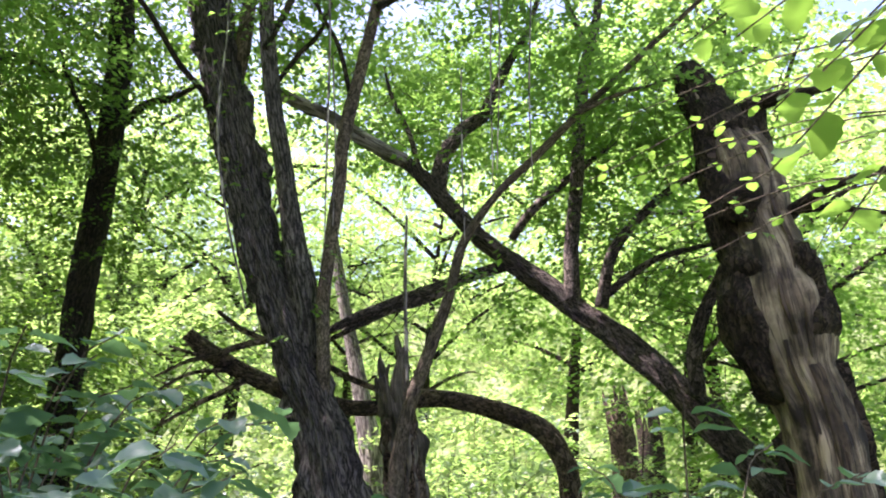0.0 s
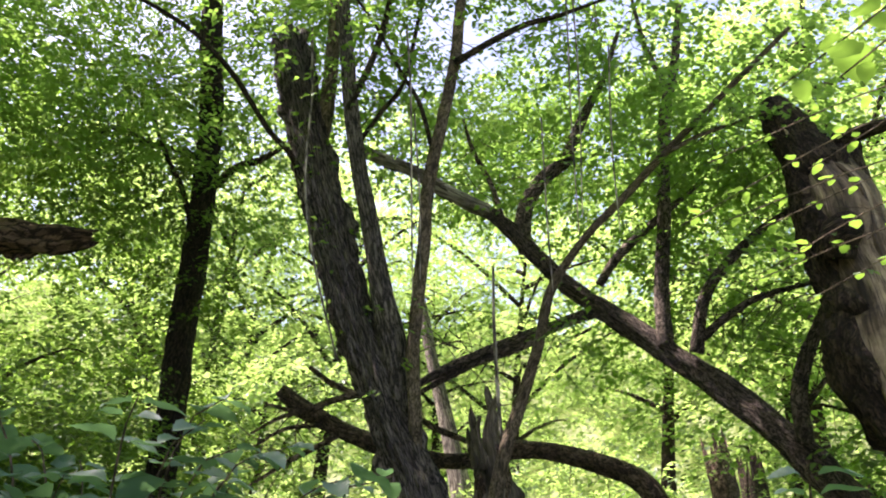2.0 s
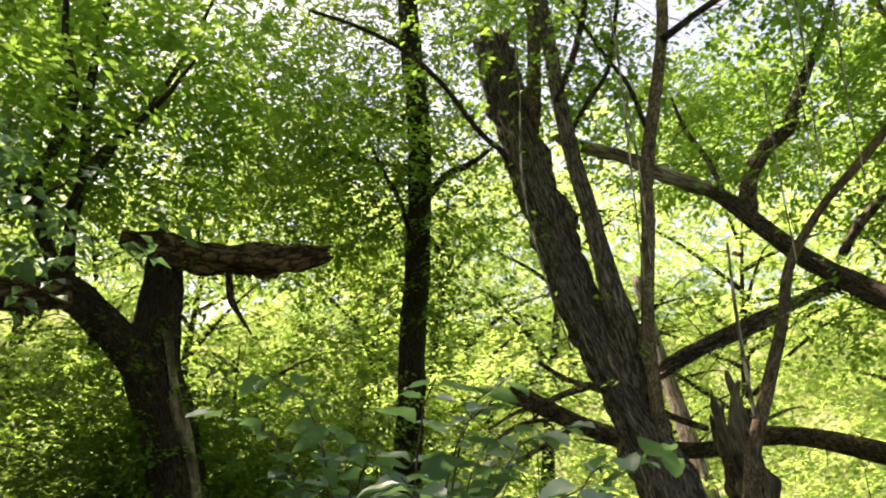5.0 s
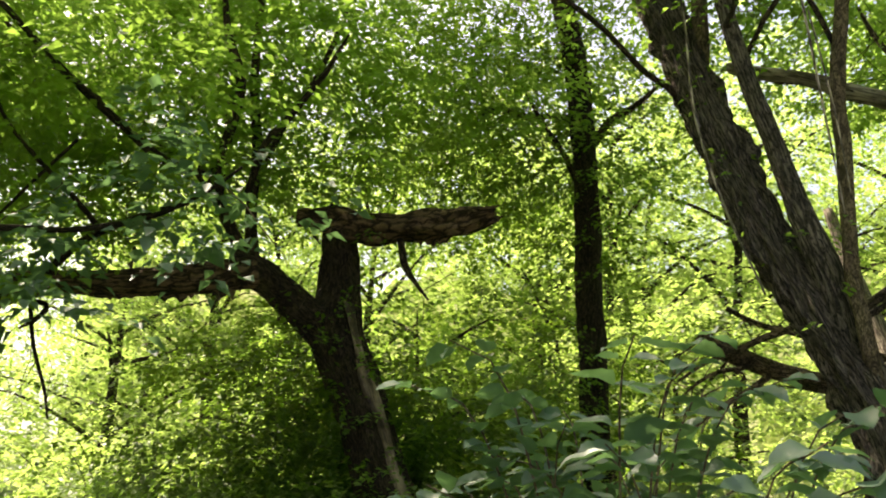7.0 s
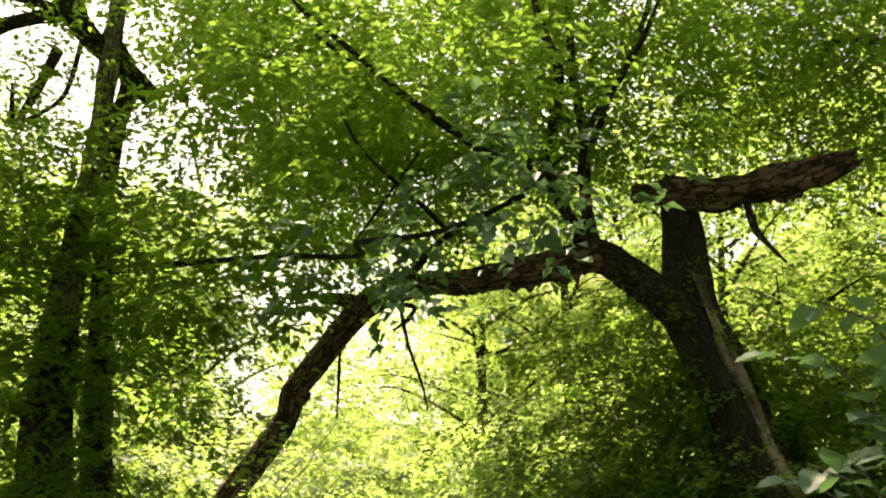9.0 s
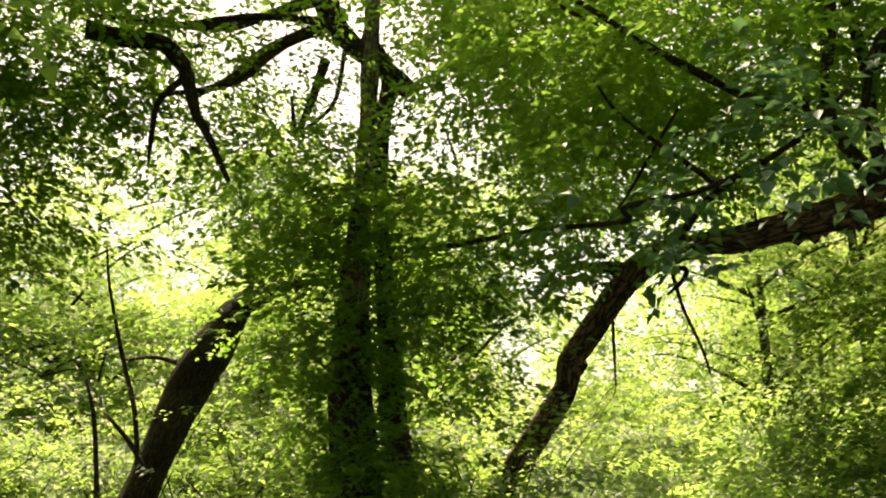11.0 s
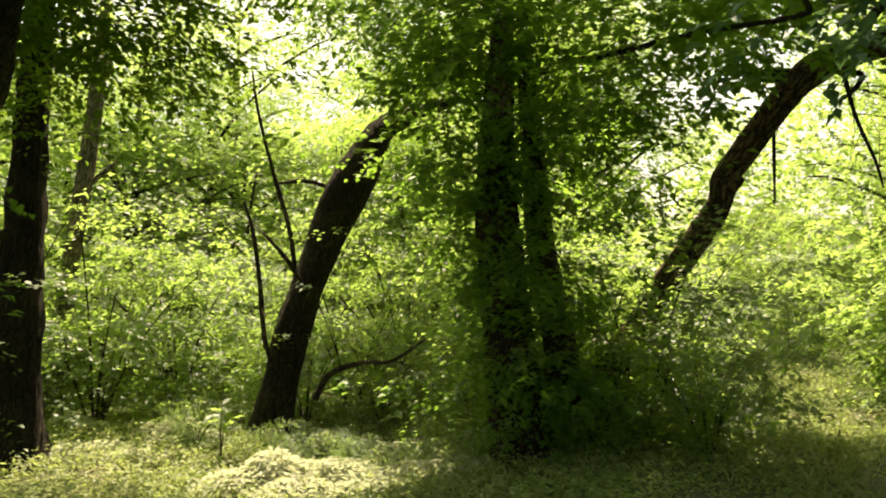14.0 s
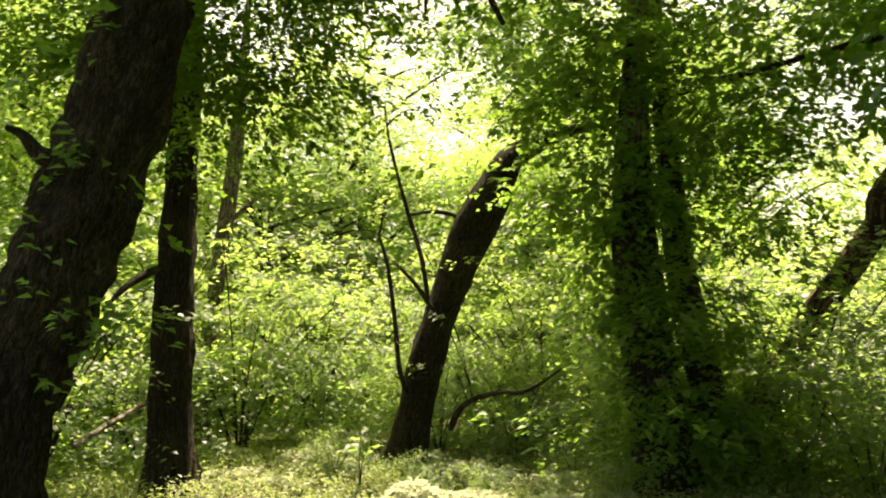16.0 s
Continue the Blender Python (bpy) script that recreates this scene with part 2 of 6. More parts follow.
def spline(points, step):
    """Catmull-Rom through rows of x, y, z, radius, at about the given step."""
    p = np.asarray(points, float)
    p = np.vstack([2 * p[0] - p[1], p, 2 * p[-1] - p[-2]])
    p[:, 3] = np.maximum(p[:, 3], 0.002)
    rows = []
    for i in range(1, len(p) - 2):
        n = max(2, int(np.linalg.norm(p[i + 1, :3] - p[i, :3]) / step))
        s = (np.arange(n) / n)[:, None]
        a, b, c, d = p[i - 1], p[i], p[i + 1], p[i + 2]
        rows.append(0.5 * (2 * b + (c - a) * s + (2 * a - 5 * b + 4 * c - d) * s**2 + (3 * b - a - 3 * c + d) * s**3))
    rows.append(p[-2:-1])
    q = np.vstack(rows)
    q[:, 3] = np.maximum(q[:, 3], 0.002)
    return q


def frames_along(q):
    """Two cross directions that follow the line without twisting."""
    tang = np.gradient(q[:, :3], axis=0)
    tang /= np.linalg.norm(tang, axis=1)[:, None] + 1e-9
    side = np.cross(tang[0], (0.3, 1.0, 0.2))
    side /= np.linalg.norm(side)
    u, v = [], []
    for t in tang:
        side = side - t * (side @ t)
        side /= np.linalg.norm(side)
        u.append(side)
        v.append(np.cross(t, side))
    return tang, np.array(u), np.array(v)


def waves(ang, along, seed, n, around, lengthwise):
    """A cheap smooth random relief round and along a limb, about -1 to 1."""
    r = np.random.default_rng(seed)
    h = np.zeros(np.broadcast(ang, along).shape)
    for _ in range(n):
        k = r.integers(around[0], around[1] + 1)
        h += np.sin(k * ang + r.uniform(-1, 1) * 2.5 * along + r.uniform(0, 6.28) + 1.6 * np.sin(r.uniform(*lengthwise) * along + r.uniform(0, 6.28)))
    return h / math.sqrt(n)


def limb_mesh(name, points, mat, base, seed=0, lumps=0.06, ridges=0.0, jagged=0.0, torn=0.0, sides=0, step=0.0, arc=None, swell=0.0, rag=0.35):
    """A limb with lumps, bark ridges and, if jagged, a torn end. arc: only that part of the way round (a slab of bark)."""
    rmax = max(p[3] for p in points)
    sides = sides or int(np.clip(8 + rmax * 90, 6, 44))
    step = step or float(np.clip(rmax * 0.5, 0.03, 0.12))
    q = spline(points, step)
    tang, u, v = frames_along(q)
    along = np.r_[0, np.cumsum(np.linalg.norm(np.diff(q[:, :3], axis=0), axis=1))]
    ang = np.linspace(0, 2 * math.pi, sides, endpoint=False)
    if arc:
        ang = np.linspace(0, 1, sides)
    A, S = np.meshgrid(ang, along)
    if arc:
        lo, hi = arc
        lo = lo + rag * waves(0 * along, along * 3, seed + 5, 4, (1, 2), (0.5, 2))
        hi = hi + rag * waves(0 * along, along * 3, seed + 6, 4, (1, 2), (0.5, 2))
        A = lo[:, None] + (hi - lo)[:, None] * A
    R = q[:, 3][:, None] * (1 + lumps * waves(A, S / max(rmax, 0.05) * 0.25, seed, 6, (1, 4), (0.4, 1.5)))
    if ridges:
        k = int(rmax * 110)
        h = waves(A, S * 2.2, seed + 1, 7, (max(3, k // 2), max(5, k)), (1.0, 5.0))
        R = R + ridges * rmax * (np.abs(h) - 0.6)
    if arc:
        edge = np.full(sides, swell)
        edge[0] = edge[-1] = -0.01
        R = R + edge
        R[0] = R[-1] = R[0] * 0 + q[0, 3] * 0.97
        R[-1] = q[-1, 3] * 0.97
    pos = q[:, None, :3] + R[..., None] * (np.cos(A)[..., None] * u[:, None] + np.sin(A)[..., None] * v[:, None])
    if jagged:
        r = np.random.default_rng(seed + 9)
        tear = r.uniform(0, 1, sides) ** 2
        tear = 0.6 * tear + 0.4 * np.roll(tear, 1)
        for back, w in ((1, 1.0), (2, 0.55), (3, 0.25)):
            pos[-back] += tang[-1] * (tear * jagged * w)[:, None]
    if torn:
        r = np.random.default_rng(seed + 4)
        ends = 1 - torn * (0.65 * r.uniform(0, 1, sides) ** 0.7 + 0.35 * (0.5 + 0.5 * np.sin(ang * 2 + r.uniform(0, 6)))) * r.choice([1, 1, 0.35], sides)
        last = (ends * (len(q) - 1)).astype(int)
        rows_at = np.minimum(np.arange(len(q))[:, None], last[None])
        pos = pos[rows_at, np.arange(sides)[None]]
    pos = pos - np.asarray(base)
    n, m = len(q), sides
    uv = np.stack([A * rmax, S], -1).reshape(-1, 2)
    wrap = m - 1 if arc else m
    idx = np.arange(n * m).reshape(n, m)
    nxt = np.roll(idx, -1, 1)
    faces = np.stack([idx[:-1, :wrap], nxt[:-1, :wrap], nxt[1:, :wrap], idx[1:, :wrap]], -1).reshape(-1, 4).tolist()
    verts = pos.reshape(-1, 3)
    if not arc:
        sink = tang[-1] * (-0.12 if jagged else q[-1, 3] * 0.4) if not torn else q[int((1 - torn) * (len(q) - 1) * 0.97), :3] - q[-1, :3]
        verts = np.vstack([verts, q[-1, :3] + sink - base, q[0, :3] - base])
        uv = np.vstack([uv, [0, S[-1, 0]], [0, 0]])
        top, low = n * m, n * m + 1
        faces += [(int(idx[-1, j]), int(nxt[-1, j]), top) for j in range(m)] + [(int(nxt[0, j]), int(idx[0, j]), low) for j in range(m)]
    return mesh_of(name, verts, faces, mat, uv)


# ---- foliage ----
RHOMB = (np.array([[0, 0, 0], [0.42, 0.5, 0.1], [1, 0, -0.16], [0.42, -0.5, 0.1]]), np.array([[0, 1, 2], [0, 2, 3]]))
TRI = (np.array([[0, 0, 0], [0.6, 0.55, 0.1], [0.95, -0.42, -0.1]]), np.array([[0, 1, 2]]))


def unit(a):
    return a / (np.linalg.norm(a, axis=-1, keepdims=True) + 1e-9)


def leaf_cloud(name, P, D, N, L, mat, ratio=0.55, shape=RHOMB):
    """One mesh of leaf blades: places, directions, upper sides and lengths."""
    D = unit(D)
    W = unit(np.cross(N, D))
    U = np.cross(D, W)
    t, f = shape
    L = L[:, None, None]
    V = P[:, None] + L * (t[None, :, 0:1] * D[:, None] + ratio * t[None, :, 1:2] * W[:, None] + t[None, :, 2:3] * U[:, None])
    k = len(t)
    F = (f[None] + (np.arange(len(P)) * k)[:, None, None]).reshape(-1, 3)
    me = bpy.data.meshes.new(name)
    me.vertices.add(len(P) * k)
    me.vertices.foreach_set("co", V.astype(np.float32).ravel())
    me.loops.add(F.size)
    me.loops.foreach_set("vertex_index", F.astype(np.int32).ravel())
    me.polygons.add(len(F))
    me.polygons.foreach_set("loop_start", np.arange(0, F.size, 3, dtype=np.int32))
    me.update(calc_edges=True)
    me.materials.append(mat)
    return me


def sprays(centres, outward, leaf, per=11, twig=0.42, droop=0.12, flat=0.16, r=rng):
    """Leaves set along short twigs, in loose flat fans."""
    n = len(centres)
    axis = unit(outward * [1, 1, 0.4] + r.normal(0, 0.45, (n, 3)) * [1, 1, 0.5] - [0, 0, droop])
    up = unit(np.array([0, 0, 1.0]) + r.normal(0, flat, (n, 3)))
    side = unit(np.cross(up, axis))
    s = r.uniform(0, 1, (n, per))
    sgn = np.where(np.arange(per) % 2, 1.0, -1.0)[None] * r.uniform(0.5, 1.1, (n, per))
    tw = twig * r.uniform(0.6, 1.4, (n, 1))
    P = centres[:, None] + axis[:, None] * (s * tw)[..., None] + r.normal(0, 0.035, (n, per, 3)) - np.array([0, 0, 1]) * ((s**2) * tw * 0.25)[..., None]
    D = axis[:, None] * 0.7 + side[:, None] * sgn[..., None] + r.normal(0, 0.2, (n, per, 3)) * [1, 1, 0.7] - np.array([0, 0, 0.12])
    N = up[:, None] + r.normal(0, 0.22, (n, per, 3))
    L = leaf * r.uniform(0.6, 1.25, (n, per))
    return P.reshape(-1, 3), D.reshape(-1, 3), N.reshape(-1, 3), L.ravel()


def ball(n, radii, r=rng, hollow=0.35):
    d = unit(r.normal(0, 1, (n, 3)))
    return d * (r.uniform(hollow**3, 1, (n, 1)) ** (1 / 3)) * np.asarray(radii), d

# ---- ground ----
def ground_z(x, y):
    dist = np.hypot(x, y)
    near, far = np.maximum(dist - 13, 0), np.maximum(dist - 27, 0)
    return 0.05 * np.minimum(near, 40) + 0.02 * far * np.exp(-far / 120) + 0.05 * np.sin(x * 0.9 + 1.3 * np.sin(y * 0.5)) + 0.05 * np.sin(y * 1.1 + x * 0.35 + 2) + 0.02 * np.sin(x * 2.7 + y * 3.1)


rad = np.r_[0.0, np.geomspace(0.6, 30, 70), np.geomspace(34, 1500, 14)]
angs = np.linspace(0, 2 * math.pi, 160, endpoint=False)
GX, GY = np.outer(rad, np.cos(angs)) - 2, np.outer(rad, np.sin(angs)) + 1
gi = np.arange(GX.size).reshape(GX.shape)
gn = np.roll(gi, -1, 1)
me = mesh_of("ground", np.stack([GX, GY, ground_z(GX, GY)], -1).reshape(-1, 3),
             np.stack([gi[:-1], gi[1:], gn[1:], gn[:-1]], -1).reshape(-1, 4).tolist(), SOIL)
tagged(new("ground", me), "brown forest soil with trampled grass and leaf litter", "ground", kind="structure")

# ---- named trees: rows of x, y, z, radius along each limb ----
def limb(parent, name, points, mat, seed, label="", **opts):
    return part(name, limb_mesh(name, points, mat, parent.location, seed, **opts), parent, label)

t_main = thing("tree", (-0.63, 6.07, 0), "tall forked tree with furrowed grey bark and broken crown", "tree")
main_limbs = []
main_limbs.append([(-0.63, 6.07, -0.15, 0.42), (-0.71, 6.1, 0.7, 0.3), (-0.8, 6.12, 1.45, 0.255), (-0.86, 6.13, 1.79, 0.215), (-0.94, 6.16, 2.1, 0.181), (-1.06, 6.18, 2.39, 0.163), (-1.23, 6.2, 2.83, 0.161), (-1.43, 6.21, 3.33, 0.163), (-1.61, 6.21, 3.92, 0.163), (-1.8, 6.21, 4.61, 0.159), (-1.98, 6.2, 5.29, 0.159), (-2.1, 6.21, 5.78, 0.152), (-2.17, 6.24, 6.14, 0.143)])
limb(t_main, "trunk", main_limbs[-1], BARK, 13, ridges=0.12, lumps=0.03, torn=0.03, sides=60, step=0.06)
main_limbs.append([(-1.82, 6.24, 4.95, 0.085), (-1.75, 6.21, 5.38, 0.067), (-1.73, 6.18, 5.95, 0.061), (-1.72, 6.14, 6.48, 0.055), (-1.71, 6.1, 8.08, 0.043), (-1.6, 6.09, 9.34, 0.027)])
limb(t_main, "stem", main_limbs[-1], BARK_THIN, 26, ridges=0.04)
main_limbs.append([(-0.97, 6.21, 2.31, 0.03), (-1.03, 6.16, 2.64, 0.078), (-1.09, 6.11, 3.07, 0.098), (-1.21, 6.05, 3.6, 0.084), (-1.29, 6, 4.06, 0.073), (-1.39, 5.94, 4.55, 0.07), (-1.46, 5.88, 5.05, 0.067), (-1.51, 5.83, 5.57, 0.064), (-1.57, 5.77, 6.12, 0.062), (-1.7, 5.7, 7.67, 0.035)])
limb(t_main, "stem", main_limbs[-1], BARK, 39, ridges=0.04)
main_limbs.append([(-0.9, 6.17, 1.98, 0.021), (-0.91, 6.11, 2.3, 0.051), (-0.92, 6.04, 2.7, 0.053), (-0.92, 5.98, 3.11, 0.049), (-0.85, 5.93, 3.77, 0.05), (-0.81, 5.87, 4.31, 0.054), (-0.7, 5.82, 4.83, 0.051), (-0.59, 5.77, 5.37, 0.048), (-0.53, 5.72, 5.93, 0.044), (-0.43, 5.66, 7.06, 0.024)])
limb(t_main, "stem", main_limbs[-1], BARK_THIN, 52, lumps=0.1)
main_limbs.append([(-0.58, 5.7, 5.32, 0.033), (-0.3, 5.68, 5.48, 0.028), (-0, 5.65, 5.61, 0.024), (0.26, 5.6, 5.64, 0.019), (0.65, 5.52, 5.72, 0.012)])
limb(t_main, "limb", main_limbs[-1], BARK_DARK, 65)
main_limbs.append([(-1.91, 6.21, 4.51, 0.034), (-2.04, 6.12, 4.8, 0.027), (-2.21, 6.01, 4.98, 0.025), (-2.49, 5.85, 5.42, 0.023), (-2.8, 5.66, 5.74, 0.023), (-3.18, 5.41, 5.93, 0.018), (-3.48, 5.16, 5.99, 0.013)])
limb(t_main, "limb", main_limbs[-1], BARK_DARK, 78)
main_limbs.append([(-1.48, 6.12, 4.8, 0.022), (-1.28, 6.21, 5.19, 0.022), (-1.1, 6.29, 5.53, 0.021), (-0.97, 6.36, 6.29, 0.019), (-0.86, 6.43, 6.9, 0.011)])
limb(t_main, "limb", main_limbs[-1], BARK_DARK, 91)
main_limbs.append([(-0.78, 5.83, 4.64, 0.02), (-0.89, 5.89, 5.07, 0.019), (-1.06, 5.94, 5.42, 0.017), (-1.27, 5.98, 5.87, 0.015), (-1.51, 6.01, 6.29, 0.011)])
limb(t_main, "limb", main_limbs[-1], BARK_DARK, 104)
main_limbs.append([(-1.47, 5.81, 5.01, 0.028), (-1.33, 5.94, 5.51, 0.03), (-1.23, 6.06, 6.05, 0.026), (-1.17, 6.18, 6.75, 0.017)])
limb(t_main, "limb", main_limbs[-1], BARK_DARK, 117)
t_slant = thing("tree", (3.5, 5.9, 0), "dark slanting tree trunk with splintered pale upper end", "tree")
slant_limbs = []
slant_limbs.append([(3.5, 5.9, -0.15, 0.26), (3.15, 6.11, 0.54, 0.2), (2.69, 6.39, 1.31, 0.166), (2.49, 6.53, 1.66, 0.139), (2.23, 6.69, 2.03, 0.129), (1.95, 6.83, 2.42, 0.124), (1.59, 6.98, 2.82, 0.117), (1.09, 7.14, 3.25, 0.108), (0.71, 7.24, 3.59, 0.093), (0.3, 7.33, 3.94, 0.083), (-0.07, 7.39, 4.35, 0.076), (-0.4, 7.44, 4.72, 0.068), (-0.86, 7.46, 5, 0.063), (-1.26, 7.46, 5.27, 0.058), (-1.72, 7.42, 5.47, 0.049), (-1.84, 7.45, 5.59, 0.027)])
limb(t_slant, "trunk", slant_limbs[0], BARK_BROWN, 7, ridges=0.08, lumps=0.08, torn=0.05, sides=44)
part("bare_strip", limb_mesh("bare_strip", slant_limbs[0][-5:], BLEACHED, t_slant.location, 77, sides=30, step=0.05, arc=(0.2, 4.6), swell=0.012, lumps=0.08, ridges=0.12), t_slant, "pale splintered wood")
slant_limbs.append([(-0.1, 7.48, 4.47, 0.088), (-0.05, 7.5, 4.81, 0.078), (0.12, 7.53, 5.1, 0.074), (0.35, 7.55, 5.3, 0.064), (0.43, 7.58, 5.5, 0.059), (0.59, 7.6, 5.87, 0.048), (0.8, 7.61, 6.28, 0.034), (0.99, 7.61, 6.83, 0.022)])
limb(t_slant, "limb", slant_limbs[-1], BARK_BROWN, 143, ridges=0.04)
slant_limbs.append([(1.1, 7.09, 3.26, 0.076), (1.12, 7.12, 3.77, 0.067), (1.19, 7.14, 4.38, 0.064), (1.25, 7.17, 5.03, 0.061), (1.33, 7.19, 5.64, 0.057), (1.45, 7.2, 6.09, 0.047), (1.56, 7.21, 6.83, 0.031)])
limb(t_slant, "limb", slant_limbs[-1], BARK_BROWN, 156, ridges=0.04)
slant_limbs.append([(1.37, 7.2, 5.81, 0.035), (1.28, 7.2, 6.09, 0.032), (1.18, 7.2, 6.41, 0.027), (1.1, 7.19, 6.95, 0.016)])
limb(t_slant, "limb", slant_limbs[-1], BARK_BROWN, 169)
slant_limbs.append([(1.33, 6.95, 3.18, 0.06), (1.41, 6.87, 3.59, 0.05), (1.55, 6.78, 3.82, 0.045), (1.83, 6.65, 4.09, 0.035), (2.1, 6.51, 4.24, 0.028), (2.51, 6.3, 4.36, 0.015)])
limb(t_slant, "limb", slant_limbs[-1], BARK_BROWN, 182)
slant_limbs.append([(1.39, 6.94, 3.3, 0.04), (1.55, 6.85, 3.43, 0.035), (1.8, 6.74, 3.57, 0.03), (2.07, 6.61, 3.62, 0.022), (2.36, 6.46, 3.65, 0.012)])
limb(t_slant, "limb", slant_limbs[-1], BARK_BROWN, 195)
slant_limbs.append([(1.99, 6.58, 2.39, 0.062), (1.98, 6.54, 2.74, 0.062), (2.05, 6.48, 3.01, 0.057), (2.17, 6.4, 3.27, 0.048), (2.25, 6.33, 3.39, 0.038), (2.37, 6.24, 3.6, 0.024)])
limb(t_slant, "limb", slant_limbs[-1], BARK_BROWN, 208)
slant_limbs.append([(2.03, 6.57, 2.66, 0.024), (2.14, 6.43, 2.82, 0.021), (2.23, 6.29, 2.92, 0.019)])
limb(t_slant, "limb", slant_limbs[-1], BARK_BROWN, 221)
slant_limbs.append([(0.54, 7.31, 3.66, 0.057), (0.2, 7.29, 3.54, 0.052), (-0.16, 7.26, 3.4, 0.059), (-0.46, 7.22, 3.28, 0.051), (-0.76, 7.17, 3.15, 0.046), (-1.07, 7.1, 2.97, 0.03)])
limb(t_slant, "limb", slant_limbs[-1], BARK_BROWN, 234)
slant_limbs.append([(0.3, 7.27, 3.59, 0.036), (-0.11, 7.26, 3.35, 0.036), (-0.51, 7.23, 3.2, 0.033), (-0.76, 7.2, 3.08, 0.033), (-1.05, 7.15, 2.91, 0.02)])
limb(t_slant, "limb", slant_limbs[-1], BARK_BROWN, 247)
slant_limbs.append([(0.6, 7.4, 3.94, 0.043), (0.78, 7.32, 4.19, 0.043), (1.04, 7.23, 4.41, 0.038), (1.3, 7.12, 4.6, 0.03), (1.55, 7.01, 4.78, 0.019)])
limb(t_slant, "limb", slant_limbs[-1], BARK_BROWN, 260)
slant_limbs.append([(-0.27, 7.57, 4.66, 0.028), (-0.39, 7.63, 5.11, 0.026), (-0.58, 7.69, 5.55, 0.024), (-0.68, 7.75, 5.95, 0.015)])
limb(t_slant, "limb", slant_limbs[-1], BARK_BROWN, 273)
t_thin = thing("sapling", (-0.51, 6.58, 0), "thin leaning sapling with smooth brown bark", "tree")
thin_limbs = []
thin_limbs.append([(-0.51, 6.58, -0.15, 0.094), (-0.46, 6.57, 0.52, 0.077), (-0.42, 6.56, 1.19, 0.072), (-0.37, 6.55, 1.85, 0.061), (-0.29, 6.53, 2.28, 0.056), (-0.12, 6.52, 2.77, 0.052), (0.02, 6.5, 3.18, 0.046), (0.13, 6.48, 3.61, 0.037), (0.41, 6.45, 4.03, 0.033), (0.75, 6.41, 4.37, 0.034), (1.08, 6.34, 4.7, 0.032), (1.46, 6.24, 5.05, 0.028), (1.84, 6.12, 5.39, 0.023), (2.16, 6, 5.67, 0.018)])
limb(t_thin, "trunk", thin_limbs[-1], BARK_THIN, 286)
thin_limbs.append([(1.07, 6.29, 4.68, 0.019), (1.36, 6.16, 4.79, 0.017), (1.72, 6, 4.84, 0.012), (2, 5.84, 4.88, 0.007)])
limb(t_thin, "limb", thin_limbs[-1], BARK_THIN, 299)
t_log = thing("fallen_trunk", (1.18, 8.29, 0), "fallen arching dead trunk with bare side branches", "fallen tree")
log_limbs = []
log_limbs.append([(-2.49, 7.79, 3.1, 0.061), (-2.31, 7.86, 2.94, 0.087), (-2.13, 7.92, 2.84, 0.082), (-1.86, 8, 2.71, 0.087), (-1.6, 8.07, 2.6, 0.086), (-1.27, 8.14, 2.51, 0.082), (-0.94, 8.19, 2.45, 0.077), (-0.56, 8.24, 2.47, 0.082), (-0.28, 8.27, 2.56, 0.093), (0.05, 8.28, 2.55, 0.087), (0.39, 8.28, 2.48, 0.093), (0.72, 8.27, 2.37, 0.098), (0.97, 8.26, 2.24, 0.103), (1.1, 8.26, 2.05, 0.103), (1.18, 8.26, 1.84, 0.1), (1.2, 8.27, 1.58, 0.103), (1.19, 8.28, 0.92, 0.109), (1.18, 8.29, 0.43, 0.114)])
limb(t_log, "trunk", log_limbs[-1], BARK_LOG, 312, ridges=0.05, lumps=0.08)
log_limbs.append([(-1.7, 8, 3.09, 0.034), (-1.97, 7.88, 3, 0.034), (-2.2, 7.77, 2.89, 0.028), (-2.43, 7.65, 2.8, 0.019), (-2.66, 7.52, 2.64, 0.011)])
limb(t_log, "branch", log_limbs[-1], BARK_LOG, 325)
log_limbs.append([(-1.95, 7.94, 2.67, 0.034), (-2.08, 7.83, 2.56, 0.028), (-2.3, 7.69, 2.42, 0.025), (-2.5, 7.55, 2.26, 0.016), (-2.63, 7.42, 2.15, 0.011)])
limb(t_log, "branch", log_limbs[-1], BARK_LOG, 338)
log_limbs.append([(-2.21, 7.77, 3.31, 0.023), (-1.98, 7.87, 3.15, 0.028), (-1.72, 7.96, 3.05, 0.028), (-1.56, 8.03, 2.98, 0.023)])
limb(t_log, "branch", log_limbs[-1], BARK_LOG, 351)
log_limbs.append([(-1.18, 7.99, 2.84, 0.031), (-0.97, 8.07, 2.73, 0.034), (-0.7, 8.15, 2.63, 0.028)])
limb(t_log, "branch", log_limbs[-1], BARK_LOG, 364)
log_limbs.append([(-2.13, 7.9, 2.89, 0.023), (-2.35, 7.73, 2.88, 0.02), (-2.57, 7.55, 2.93, 0.011)])
limb(t_log, "branch", log_limbs[-1], BARK_LOG, 377)
log_limbs.append([(-2.04, 7.92, 2.77, 0.023), (-2.37, 7.67, 2.7, 0.019), (-2.59, 7.44, 2.51, 0.011)])
limb(t_log, "branch", log_limbs[-1], BARK_LOG, 390)
t_stump = thing("stump", (-0.2, 7.17, 0), "splintered grey tree stump with jagged top", "stump")
stump_limbs = []
stump_limbs.append([(-0.22, 7.17, -0.15, 0.25), (-0.27, 7.17, 0.5, 0.19), (-0.3, 7.17, 1.1, 0.172), (-0.33, 7.17, 1.62, 0.164), (-0.36, 7.17, 1.93, 0.154), (-0.42, 7.17, 2.24, 0.14), (-0.45, 7.17, 2.45, 0.126), (-0.47, 7.17, 2.6, 0.116), (-0.48, 7.17, 2.72, 0.1)])
